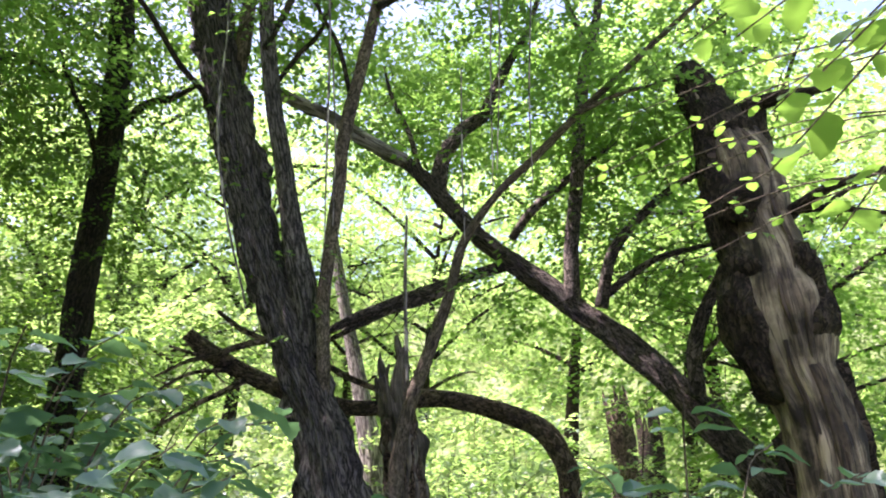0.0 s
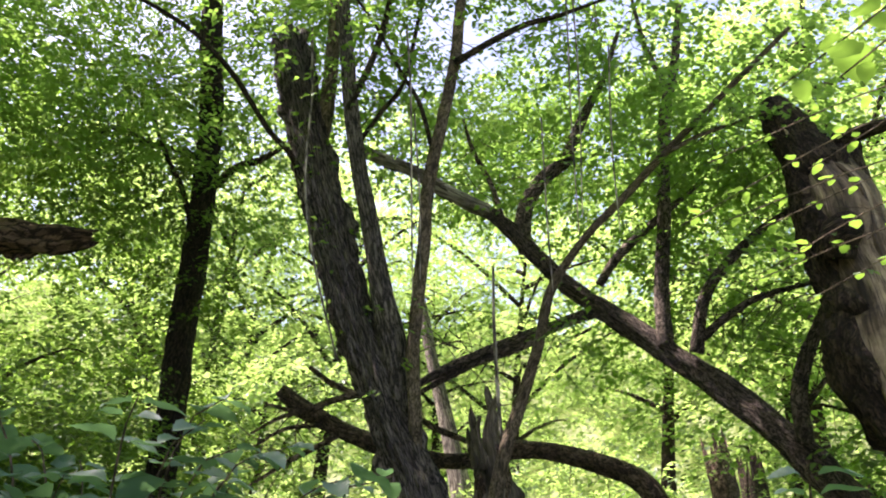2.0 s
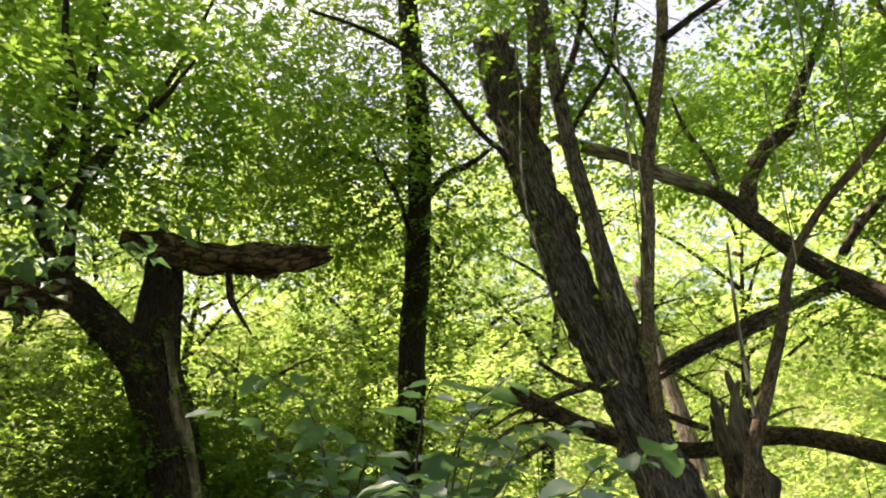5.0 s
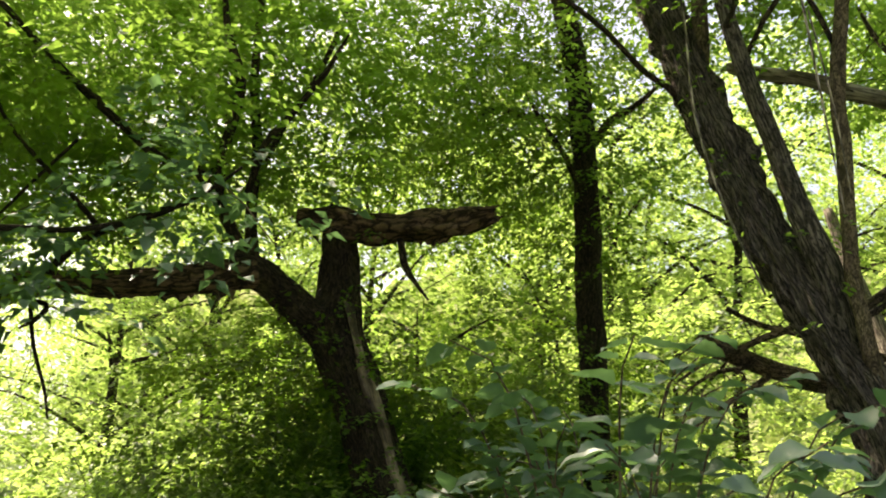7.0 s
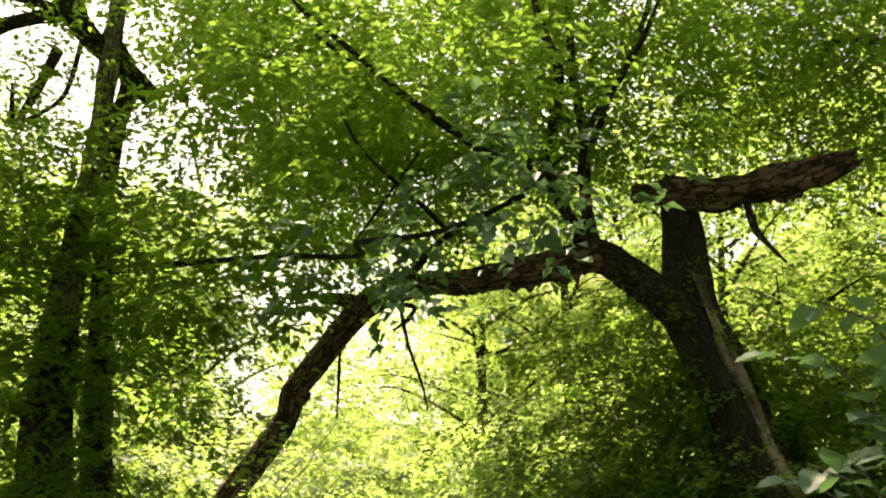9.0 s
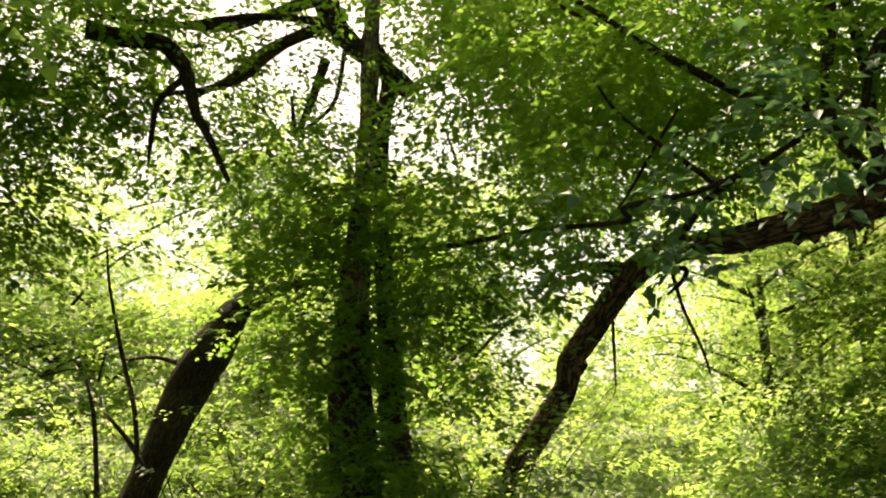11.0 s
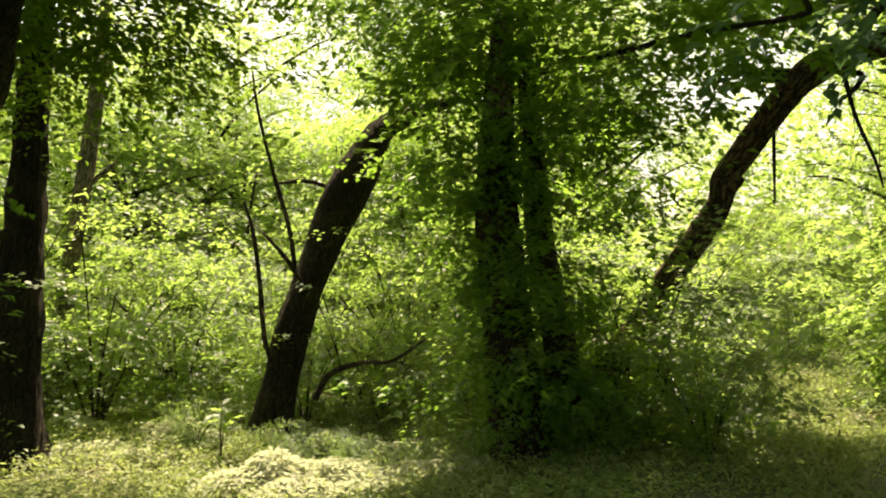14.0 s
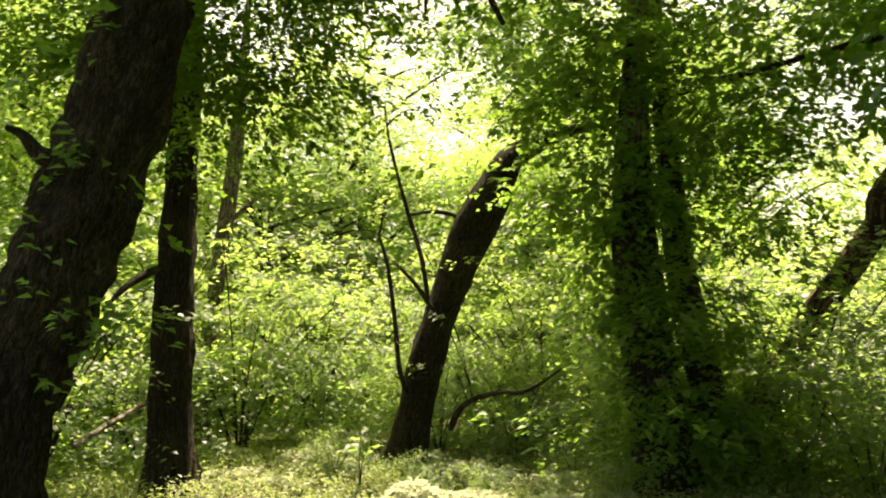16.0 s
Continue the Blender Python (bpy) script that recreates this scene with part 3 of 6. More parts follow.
limb(t_stump, "trunk", stump_limbs[-1], GREYWOOD, 403, lumps=0.12, ridges=0.2, torn=0.16, sides=44, step=0.04)
splits = np.random.default_rng(88)
for k, (ang, top, wide) in enumerate(((0.3, 2.98, 0.05), (1.2, 2.78, 0.04), (2.2, 2.66, 0.045), (3.1, 2.82, 0.05), (3.7, 2.7, 0.035), (4.4, 2.62, 0.05), (5.2, 2.86, 0.055), (5.8, 2.74, 0.04))):
    cx, cy = 0.09 * math.cos(ang), 0.09 * math.sin(ang)
    lean = splits.uniform(-0.04, 0.04, 2)
    low = 2.2 + 0.1 * splits.uniform()
    limb(t_stump, "splinter", [(-0.43 + cx, 7.17 + cy, low, wide), (-0.46 + cx, 7.17 + cy, (low + top) / 2, wide * 0.85), (-0.47 + cx * 0.8 + lean[0], 7.17 + cy + lean[1], top - 0.1, wide * 0.5), (-0.46 + cx * 0.7 + lean[0] * 1.8, 7.17 + cy + lean[1], top, 0.006)], GREYWOOD, 416 + k, lumps=0.3, ridges=0.25, sides=9, step=0.03)
for low, high, lo_a, hi_a in ((0, 6, -1.2, 0.7), (0, 5, 1.5, 2.1), (0, 7, 2.4, 4.3)):
    part("bark_slab", limb_mesh("bark_slab", stump_limbs[0][low:high], BARK_LOG, t_stump.location, 61 + low, sides=20, step=0.05, arc=(lo_a, hi_a), swell=0.015, ridges=0.12), t_stump, "cracked grey bark")
t_pale = thing("dead_tree", (-0.73, 10.41, 0), "bleached pale dead trunk without bark", "dead tree")
pale_limbs = []
pale_limbs.append([(-0.73, 10.41, -0.15, 0.216), (-0.79, 10.45, 0.55, 0.166), (-0.89, 10.52, 1.63, 0.152), (-0.95, 10.6, 2.24, 0.146), (-1.09, 10.67, 2.88, 0.118), (-1.27, 10.73, 3.63, 0.09), (-1.42, 10.8, 4.26, 0.077), (-1.58, 10.86, 5.08, 0.055)])
limb(t_pale, "trunk", pale_limbs[-1], PALE, 442, lumps=0.1)
t_farstump = thing("dead_tree", (2.37, 11.24, 0), "broken dead trunk with peeling pale bark", "dead tree")
farstump_limbs = []
farstump_limbs.append([(2.37, 11.24, -0.15, 0.237), (2.39, 11.33, 0.84, 0.182), (2.41, 11.42, 1.66, 0.176), (2.42, 11.53, 2.26, 0.169), (2.36, 11.64, 2.88, 0.172), (2.33, 11.75, 3.41, 0.149)])
limb(t_farstump, "trunk", farstump_limbs[-1], BARK_LOG, 455, lumps=0.12, ridges=0.06, torn=0.3)
t_farstump2 = thing("dead_tree", (2.9, 12.14, 0), "dark broken dead trunk with jagged top", "dead tree")
farstump2_limbs = []
farstump2_limbs.append([(2.9, 12.14, -0.15, 0.278), (2.92, 12.13, 0.79, 0.214), (2.94, 12.12, 1.67, 0.188), (2.93, 12.13, 2.3, 0.171), (2.87, 12.14, 2.94, 0.146), (2.85, 12.15, 3.18, 0.086)])
limb(t_farstump2, "trunk", farstump2_limbs[-1], BARK_DARK, 468, lumps=0.12, torn=0.3)
t_snag = thing("dead_tree", (2.66, 5.52, 0), "thick hollow dead trunk with stripped bark and torn top", "dead tree")
snag_limbs = []
snag_limbs.append([(2.66, 5.52, -0.15, 0.41), (2.62, 5.6, 0.6, 0.3), (2.58, 5.65, 1.25, 0.24), (2.56, 5.67, 1.62, 0.234), (2.55, 5.7, 1.91, 0.239), (2.53, 5.72, 2.09, 0.238), (2.49, 5.74, 2.29, 0.238), (2.44, 5.75, 2.45, 0.256), (2.42, 5.77, 2.61, 0.305), (2.4, 5.79, 2.77, 0.335), (2.38, 5.8, 2.94, 0.335), (2.37, 5.82, 3.11, 0.3), (2.35, 5.84, 3.34, 0.28), (2.29, 5.87, 3.57, 0.275), (2.29, 5.9, 3.8, 0.285), (2.27, 5.92, 4.05, 0.28), (2.2, 5.95, 4.27, 0.22), (2.13, 5.98, 4.48, 0.155), (2.04, 6.02, 4.7, 0.125), (1.97, 6.06, 4.93, 0.084), (1.94, 6.08, 5.06, 0.033)])
limb(t_snag, "trunk", snag_limbs[-1], BARE, 481, lumps=0.05, ridges=0.07, torn=0.05, sides=72, step=0.05)
snag_limbs.append([(2.32, 5.93, 4.1, 0.2), (2.34, 5.95, 4.3, 0.165), (2.37, 5.95, 4.46, 0.13), (2.4, 5.95, 4.6, 0.1), (2.42, 5.95, 4.74, 0.04)])
limb(t_snag, "spike", snag_limbs[-1], BARK_DARK, 494, torn=0.35, lumps=0.1, ridges=0.08)
snag_limbs.append([(2.27, 5.96, 4.52, 0.072), (2.45, 5.82, 4.57, 0.058), (2.61, 5.67, 4.56, 0.043), (2.83, 5.49, 4.52, 0.021)])
limb(t_snag, "limb", snag_limbs[-1], BARK_DARK, 507, ridges=0.04)
snag_limbs.append([(2.1, 5.7, 3.57, 0.154), (2.12, 5.62, 3.69, 0.157), (2.19, 5.51, 3.71, 0.104)])
limb(t_snag, "knob", snag_limbs[-1], BARK_DARK, 520, lumps=0.14)
snag_limbs.append([(2.5, 5.76, 3.6, 0.059), (2.58, 5.64, 3.66, 0.049), (2.69, 5.51, 3.72, 0.038), (2.82, 5.35, 3.74, 0.031), (3.07, 5.13, 3.76, 0.015)])
limb(t_snag, "limb", snag_limbs[-1], BARK_DARK, 533)
snag_limbs.append([(2.52, 5.75, 3.64, 0.032), (2.71, 5.59, 3.61, 0.027), (2.9, 5.42, 3.53, 0.02), (3.07, 5.25, 3.44, 0.011)])
limb(t_snag, "limb", snag_limbs[-1], BARK_DARK, 546)
for low, high, lo_a, hi_a in ((6, 13, -1.6, 0.98), (11, 18, -1.6, 1.08), (16, 21, -1.9, 4.5), (8, 13, 2.15, 4.4), (0, 8, 3.0, 4.2), (0, 6, -1.5, 0.1)):
    part("bark_slab", limb_mesh("bark_slab", snag_limbs[0][low:high], BARK_DARK, t_snag.location, 31 + low, sides=30, arc=(lo_a, hi_a), swell=0.055, ridges=0.1, lumps=0.06, step=0.05, rag=0.22), t_snag, "dark loose bark")
# raised strips, no recess: the hollows' shade is put into their dark colour
for low, high, lo_a, hi_a in ((3, 8, 1.75, 2.15), (8, 12, 1.62, 1.78), (0, 5, 1.9, 2.1), (4, 9, 1.35, 1.46), (11, 17, 2.05, 2.18), (6, 11, 1.98, 2.14)):
    part("hollow", limb_mesh("hollow", snag_limbs[0][low:high], ROTTEN, t_snag.location, 51 + low, sides=10, step=0.05, arc=(lo_a, hi_a), swell=0.008, ridges=0.05, rag=0.07), t_snag, "dark rotten strip coloured like a shaded hollow")
t_dark = thing("tree", (-3.55, 7.71, 0), "slender dark upright tree with climbing leaves", "tree")
dark_limbs = []
dark_limbs.append([(-3.55, 7.71, -0.15, 0.213), (-3.58, 7.77, 0.86, 0.176), (-3.61, 7.82, 1.86, 0.164), (-3.64, 7.87, 2.39, 0.148), (-3.64, 7.92, 3.13, 0.145), (-3.65, 7.98, 3.74, 0.142), (-3.64, 8.04, 4.39, 0.145), (-3.64, 8.1, 5.09, 0.137), (-3.66, 8.15, 5.82, 0.135), (-3.71, 8.19, 6.6, 0.137), (-3.8, 8.21, 7.42, 0.136), (-3.89, 8.23, 8.3, 0.124), (-4.07, 8.2, 10.17, 0.103), (-4.32, 8.14, 12.48, 0.059)])
limb(t_dark, "trunk", dark_limbs[-1], BARK_SHADED, 559, ridges=0.06)
dark_limbs.append([(-3.79, 8.18, 5.88, 0.048), (-4, 8, 5.9, 0.037), (-4.19, 7.81, 5.88, 0.034), (-4.47, 7.58, 5.97, 0.027), (-4.6, 7.41, 5.81, 0.017)])
limb(t_dark, "limb", dark_limbs[-1], BARK_DARK, 572)
dark_limbs.append([(-3.58, 8.27, 5.54, 0.047), (-3.37, 8.28, 5.77, 0.044), (-3.07, 8.32, 5.89, 0.037), (-2.81, 8.34, 6.06, 0.02)])
limb(t_dark, "limb", dark_limbs[-1], BARK_DARK, 585)
dark_limbs.append([(-3.76, 8.19, 4.99, 0.03), (-3.85, 8, 5.41, 0.03), (-3.96, 7.8, 5.68, 0.026), (-4.11, 7.58, 6.15, 0.017)])
limb(t_dark, "limb", dark_limbs[-1], BARK_DARK, 598)
t_broken = thing("tree", (-4.47, 6.1, 0), "forked tree with broken horizontal top and arching limb", "tree")
broken_limbs = []
broken_limbs.append([(-4.47, 6.1, -0.15, 0.355), (-4.61, 6.04, 0.64, 0.293), (-4.75, 5.99, 1.42, 0.273), (-4.88, 5.94, 1.88, 0.239), (-4.99, 5.9, 2.32, 0.231), (-5.12, 5.84, 2.73, 0.239), (-5.23, 5.8, 3.05, 0.237), (-5.27, 5.82, 3.38, 0.208), (-5.27, 5.86, 3.72, 0.173), (-5.31, 5.88, 4.08, 0.16), (-5.35, 5.89, 4.34, 0.129)])
limb(t_broken, "trunk", broken_limbs[-1], BARK_DARK, 611, ridges=0.06, lumps=0.08, jagged=0.1)
broken_limbs.append([(-5.24, 5.86, 2.8, 0.189), (-5.33, 5.75, 3.11, 0.19), (-5.45, 5.61, 3.3, 0.18), (-5.63, 5.41, 3.54, 0.16), (-5.76, 5.25, 3.69, 0.155), (-5.91, 5.06, 3.74, 0.133)])
limb(t_broken, "arm", broken_limbs[-1], BARK_DARK, 624, ridges=0.08, lumps=0.09)
broken_limbs.append([(-5.73, 5.25, 3.7, 0.155), (-6.17, 4.9, 3.61, 0.145), (-6.58, 4.49, 3.55, 0.127), (-6.96, 4.08, 3.53, 0.114), (-7.21, 3.82, 3.48, 0.134), (-7.41, 3.65, 3.34, 0.128), (-7.59, 3.48, 3.08, 0.12), (-7.77, 3.32, 2.81, 0.12), (-7.93, 3.18, 2.58, 0.126), (-8.04, 3.17, 2.37, 0.119), (-8.19, 3.05, 2.12, 0.126), (-8.34, 2.9, 1.83, 0.121), (-8.5, 2.74, 1.58, 0.113), (-8.64, 2.6, 1.29, 0.125), (-8.85, 2.22, 0.66, 0.137)])
limb(t_broken, "limb", broken_limbs[-1], BARK_LIMB, 637, ridges=0.08, lumps=0.09)
limb(t_broken, "burl", [(-7.91, 3.29, 2.51, 0.1), (-7.89, 3.16, 2.59, 0.095), (-7.87, 3.09, 2.62, 0.05)], BARK_LIMB, 641, lumps=0.16)
broken_limbs.append([(-7.5, 3.8, 3.39, 0.091), (-7.53, 3.52, 3.44, 0.073), (-7.53, 3.27, 3.43, 0.047)])
limb(t_broken, "stub", broken_limbs[-1], BARK_DARK, 650, ridges=0.04)
broken_limbs.append([(-5.57, 5.56, 4.26, 0.066), (-5.31, 5.72, 4.23, 0.12), (-4.95, 5.96, 4.14, 0.141), (-4.58, 6.18, 4.14, 0.135), (-4.3, 6.31, 4.15, 0.123), (-4.05, 6.4, 4.19, 0.096), (-3.92, 6.42, 4.2, 0.069)])
limb(t_broken, "log", broken_limbs[-1], BARK_LIMB, 663, jagged=0.16, ridges=0.2, lumps=0.2, sides=34, step=0.04)
broken_limbs.append([(-4.69, 6.03, 4.01, 0.032), (-4.64, 6.04, 3.73, 0.037), (-4.54, 6.06, 3.56, 0.021), (-4.43, 6.1, 3.39, 0.01)])
limb(t_broken, "twig", broken_limbs[-1], BARK_DARK, 676)
broken_limbs.append([(-7.28, 4, 3.39, 0.02), (-7.21, 4.05, 2.99, 0.017), (-7.12, 4.14, 2.62, 0.014), (-7.06, 4.17, 2.36, 0.008)])
limb(t_broken, "twig", broken_limbs[-1], BARK_DARK, 689)
broken_limbs.append([(-7.28, 3.99, 3.4, 0.025), (-7.18, 4.1, 3.36, 0.025), (-7.17, 4.04, 3.24, 0.022), (-7.22, 3.9, 3.12, 0.011)])
limb(t_broken, "twig", broken_limbs[-1], BARK_DARK, 702)
broken_limbs.append([(-7.72, 3.57, 3, 0.017), (-7.68, 3.54, 2.62, 0.014), (-7.64, 3.51, 2.31, 0.008)])
limb(t_broken, "twig", broken_limbs[-1], BARK_DARK, 715)
broken_limbs.append([(-5.77, 5.22, 3.7, 0.069), (-5.83, 5.2, 4.28, 0.055), (-5.85, 5.25, 4.95, 0.051), (-5.92, 5.23, 5.73, 0.045), (-5.93, 5.28, 6.77, 0.035), (-5.94, 5.32, 8.28, 0.021)])
limb(t_broken, "stem", broken_limbs[-1], BARK_DARK, 728)
broken_limbs.append([(-5.86, 5.19, 3.82, 0.065), (-6.13, 4.83, 4.61, 0.055), (-6.44, 4.37, 4.87, 0.048), (-6.66, 3.98, 5.21, 0.04), (-6.91, 3.48, 5.57, 0.029), (-7.12, 2.96, 6, 0.018)])
limb(t_broken, "stem", broken_limbs[-1], BARK_DARK, 741)
broken_limbs.append([(-5.79, 5.19, 4.56, 0.033), (-5.66, 5.47, 5.33, 0.032), (-5.52, 5.74, 5.9, 0.03), (-5.39, 5.99, 6.7, 0.026), (-5.3, 6.2, 7.49, 0.014)])
limb(t_broken, "stem", broken_limbs[-1], BARK_DARK, 754)
broken_limbs.append([(-6.71, 3.77, 3.5, 0.037), (-6.51, 3.98, 3.82, 0.034), (-6.24, 4.27, 4.04, 0.029), (-5.94, 4.56, 4.2, 0.021)])
limb(t_broken, "stem", broken_limbs[-1], BARK_DARK, 767)
broken_limbs.append([(-6.05, 5.05, 5.2, 0.046), (-6.14, 5.16, 5.92, 0.042), (-6.33, 5.14, 6.76, 0.035), (-6.5, 5.14, 7.73, 0.021)])
limb(t_broken, "stem", broken_limbs[-1], BARK_DARK, 780)
def bark_flap(tree, line, deep, seed, mat):
    """A ragged slab of bark that hangs under a limb: a strip with a torn lower edge, 2 cm thick."""
    r = np.random.default_rng(seed)
    q = spline(line, 0.03)
    n = len(q)
    hang = deep * np.sin(np.linspace(0.25, 2.9, n)) * (0.35 + 0.65 * r.uniform(0, 1, n)) + 0.015
    tang, u, v = frames_along(q)
    out = unit(np.cross(tang, [0, 0, 1.0]))
    rows = []
    for k in range(n):
        curl = 0.35 * hang[k] * r.uniform(-0.5, 1)
        for side in (-0.012, 0.012):
            rows += [q[k, :3] + out[k] * side, q[k, :3] + out[k] * (side + curl * 0.4) - [0, 0, hang[k] * 0.5], q[k, :3] + out[k] * (side * 0.5 + curl) - [0, 0, hang[k]]]
    faces = []
    for k in range(n - 1):
        a, b = k * 6, k * 6 + 6
        faces += [(a, a + 1, b + 1, b), (a + 1, a + 2, b + 2, b + 1), (a + 3, b + 3, b + 4, a + 4), (a + 4, b + 4, b + 5, a + 5), (a + 2, a + 5, b + 5, b + 2)]
    for a in (0, (n - 1) * 6):
        faces += [(a, a + 1, a + 4, a + 3), (a + 1, a + 2, a + 5, a + 4)]
    uv = np.stack([np.tile([0, 0.05, 0.1], 2 * n), np.repeat(np.arange(n) * 0.03, 6)], -1)
    return part("bark_flap", mesh_of("bark_flap", np.array(rows) - np.asarray(tree.location), faces, mat, uv, smooth=False), tree, "torn hanging bark")


for seed, deep, line in ((1, 0.17, [(-5.82, 5.16, 3.6, 0), (-5.95, 5.05, 3.57, 0), (-6.06, 4.97, 3.55, 0)]),
                         (2, 0.13, [(-6.14, 4.92, 3.52, 0), (-6.28, 4.78, 3.5, 0), (-6.42, 4.64, 3.48, 0)]),
                         (3, 0.06, [(-6.5, 4.56, 3.46, 0), (-6.65, 4.4, 3.45, 0), (-6.8, 4.25, 3.44, 0)])):
    bark_flap(t_broken, line, deep, seed, BARK_LIMB)
for seed, deep, line in ((4, 0.12, [(-4.62, 6.16, 4.05, 0), (-4.45, 6.24, 4.05, 0), (-4.28, 6.31, 4.06, 0)]), (5, 0.09, [(-4.2, 6.34, 4.09, 0), (-4.08, 6.38, 4.12, 0), (-3.96, 6.42, 4.15, 0)])):
    bark_flap(t_broken, line, deep, seed, BARK_LIMB)
for low, high, lo_a, hi_a in ((2, 8, 3.0, 3.5),):
    part("bare_strip", limb_mesh("bare_strip", broken_limbs[0][low:high], BARE, t_broken.location, 91 + low, sides=14, step=0.05, arc=(lo_a, hi_a), swell=0.012, ridges=0.03, rag=0.16), t_broken, "pale stripped wood")
t_ivy = thing("tree", (-7.93, 1.23, 0), "double trunk overgrown with climbing leaves", "tree")
ivy_limbs = []
ivy_limbs.append([(-7.93, 1.23, -0.15, 0.344), (-8.01, 1.19, 0.45, 0.265), (-8.07, 1.16, 0.83, 0.244), (-8.12, 1.12, 1.42, 0.218), (-8.18, 1.07, 2.26, 0.205), (-8.23, 1.08, 3.09, 0.149), (-8.27, 1.14, 3.79, 0.113), (-8.31, 1.21, 4.59, 0.088), (-8.36, 1.26, 5.23, 0.085), (-8.4, 1.29, 5.9, 0.085), (-8.44, 1.35, 7.3, 0.068), (-8.48, 1.42, 8.8, 0.038)])
limb(t_ivy, "trunk", ivy_limbs[-1], BARK_DARK, 793, ridges=0.06, lumps=0.08)
ivy_limbs.append([(-8.22, 1.69, 0.4, 0.193), (-8.29, 1.65, 1.2, 0.149), (-8.37, 1.52, 2.01, 0.133), (-8.44, 1.49, 2.74, 0.119), (-8.51, 1.42, 4.05, 0.077), (-8.56, 1.44, 5.14, 0.08), (-8.6, 1.53, 5.76, 0.096), (-8.69, 1.39, 6.2, 0.086)])
limb(t_ivy, "stem", ivy_limbs[-1], BARK_DARK, 806, ridges=0.04)
limb(t_ivy, "upper_trunk", [(x, y, z, r * 1.06) for x, y, z, r in ivy_limbs[0][5:]], BARK_GREY, 793, "pale grey upper trunk", ridges=0.05, lumps=0.08)
ivy_limbs.append([(-8.5, 1.76, 5.59, 0.107), (-8.48, 1.44, 5.86, 0.108), (-8.44, 1.12, 6.05, 0.108), (-8.38, 0.87, 6.31, 0.128), (-8.31, 0.78, 6.58, 0.141), (-8.23, 0.7, 7.21, 0.119), (-8.15, 0.71, 8.31, 0.07)])
limb(t_ivy, "limb", ivy_limbs[-1], BARK_DARK, 819, ridges=0.04)
ivy_limbs.append([(-8.34, 0.83, 6.24, 0.082), (-8.21, 0.52, 5.99, 0.068), (-8.07, 0.16, 5.67, 0.06), (-7.92, -0.16, 5.28, 0.04), (-7.75, -0.51, 4.97, 0.022)])
limb(t_ivy, "limb", ivy_limbs[-1], BARK_DARK, 832, ridges=0.04)
ivy_limbs.append([(-8.24, 0.76, 6.5, 0.083), (-8.09, 0.28, 6.17, 0.052), (-7.92, -0.21, 5.84, 0.044), (-7.69, -0.86, 5.68, 0.029), (-7.43, -1.34, 5.55, 0.017)])
limb(t_ivy, "limb", ivy_limbs[-1], BARK_DARK, 845, ridges=0.04)
ivy_limbs.append([(-8.54, 0.82, 5.91, 0.057), (-8.49, 0.65, 5.33, 0.043), (-8.43, 0.52, 5, 0.027), (-8.36, 0.46, 5.37, 0.018)])
limb(t_ivy, "limb", ivy_limbs[-1], BARK_DARK, 858)
ivy_limbs.append([(-8.42, 1.01, 5.95, 0.028), (-8.4, 0.92, 5.4, 0.024), (-8.38, 0.74, 5.14, 0.021), (-8.36, 0.56, 4.98, 0.015)])
limb(t_ivy, "limb", ivy_limbs[-1], BARK_DARK, 871)
t_lean = thing("tree", (-10.07, -1.29, 0), "leaning dark tree with knobbly bent trunk", "tree")
lean_limbs = []
lean_limbs.append([(-10.07, -1.29, 0.01, 0.238), (-10.14, -1.14, 0.63, 0.198), (-10.21, -0.99, 1.21, 0.199), (-10.28, -0.8, 1.8, 0.207), (-10.35, -0.58, 2.34, 0.229), (-10.41, -0.4, 2.75, 0.238), (-10.47, -0.24, 3.1, 0.22), (-10.52, -0.08, 3.42, 0.181), (-10.58, 0.11, 3.65, 0.133), (-10.61, 0.5, 3.82, 0.078), (-10.61, 1.13, 4.05, 0.054), (-10.58, 1.7, 4.33, 0.029)])
limb(t_lean, "trunk", lean_limbs[-1], BARK_SHADED, 884, ridges=0.06, lumps=0.1)
lean_limbs.append([(-10.11, -0.85, 1.53, 0.033), (-10.04, -0.96, 1.79, 0.029), (-9.95, -1.12, 2.04, 0.026), (-9.86, -1.32, 2.26, 0.016)])
limb(t_lean, "limb", lean_limbs[-1], BARK_DARK, 897)
lean_limbs.append([(-10.1, -0.97, 1.73, 0.026), (-10.02, -1.04, 2.31, 0.026), (-9.93, -1.21, 2.94, 0.023), (-9.83, -1.37, 3.63, 0.016), (-9.75, -1.42, 4.06, 0.01)])
limb(t_lean, "limb", lean_limbs[-1], BARK_DARK, 910)
lean_limbs.append([(-9.98, -1.22, 0.77, 0.029), (-9.89, -1.3, 1.09, 0.029), (-9.81, -1.34, 1.66, 0.026), (-9.73, -1.4, 2.22, 0.022), (-9.64, -1.49, 2.58, 0.013)])
limb(t_lean, "limb", lean_limbs[-1], BARK_DARK, 923)
lean_limbs.append([(-10.53, -0.51, 2.84, 0.028), (-10.31, -0.87, 2.91, 0.024), (-10.08, -1.17, 2.85, 0.017)])
limb(t_lean, "limb", lean_limbs[-1], BARK_DARK, 936)
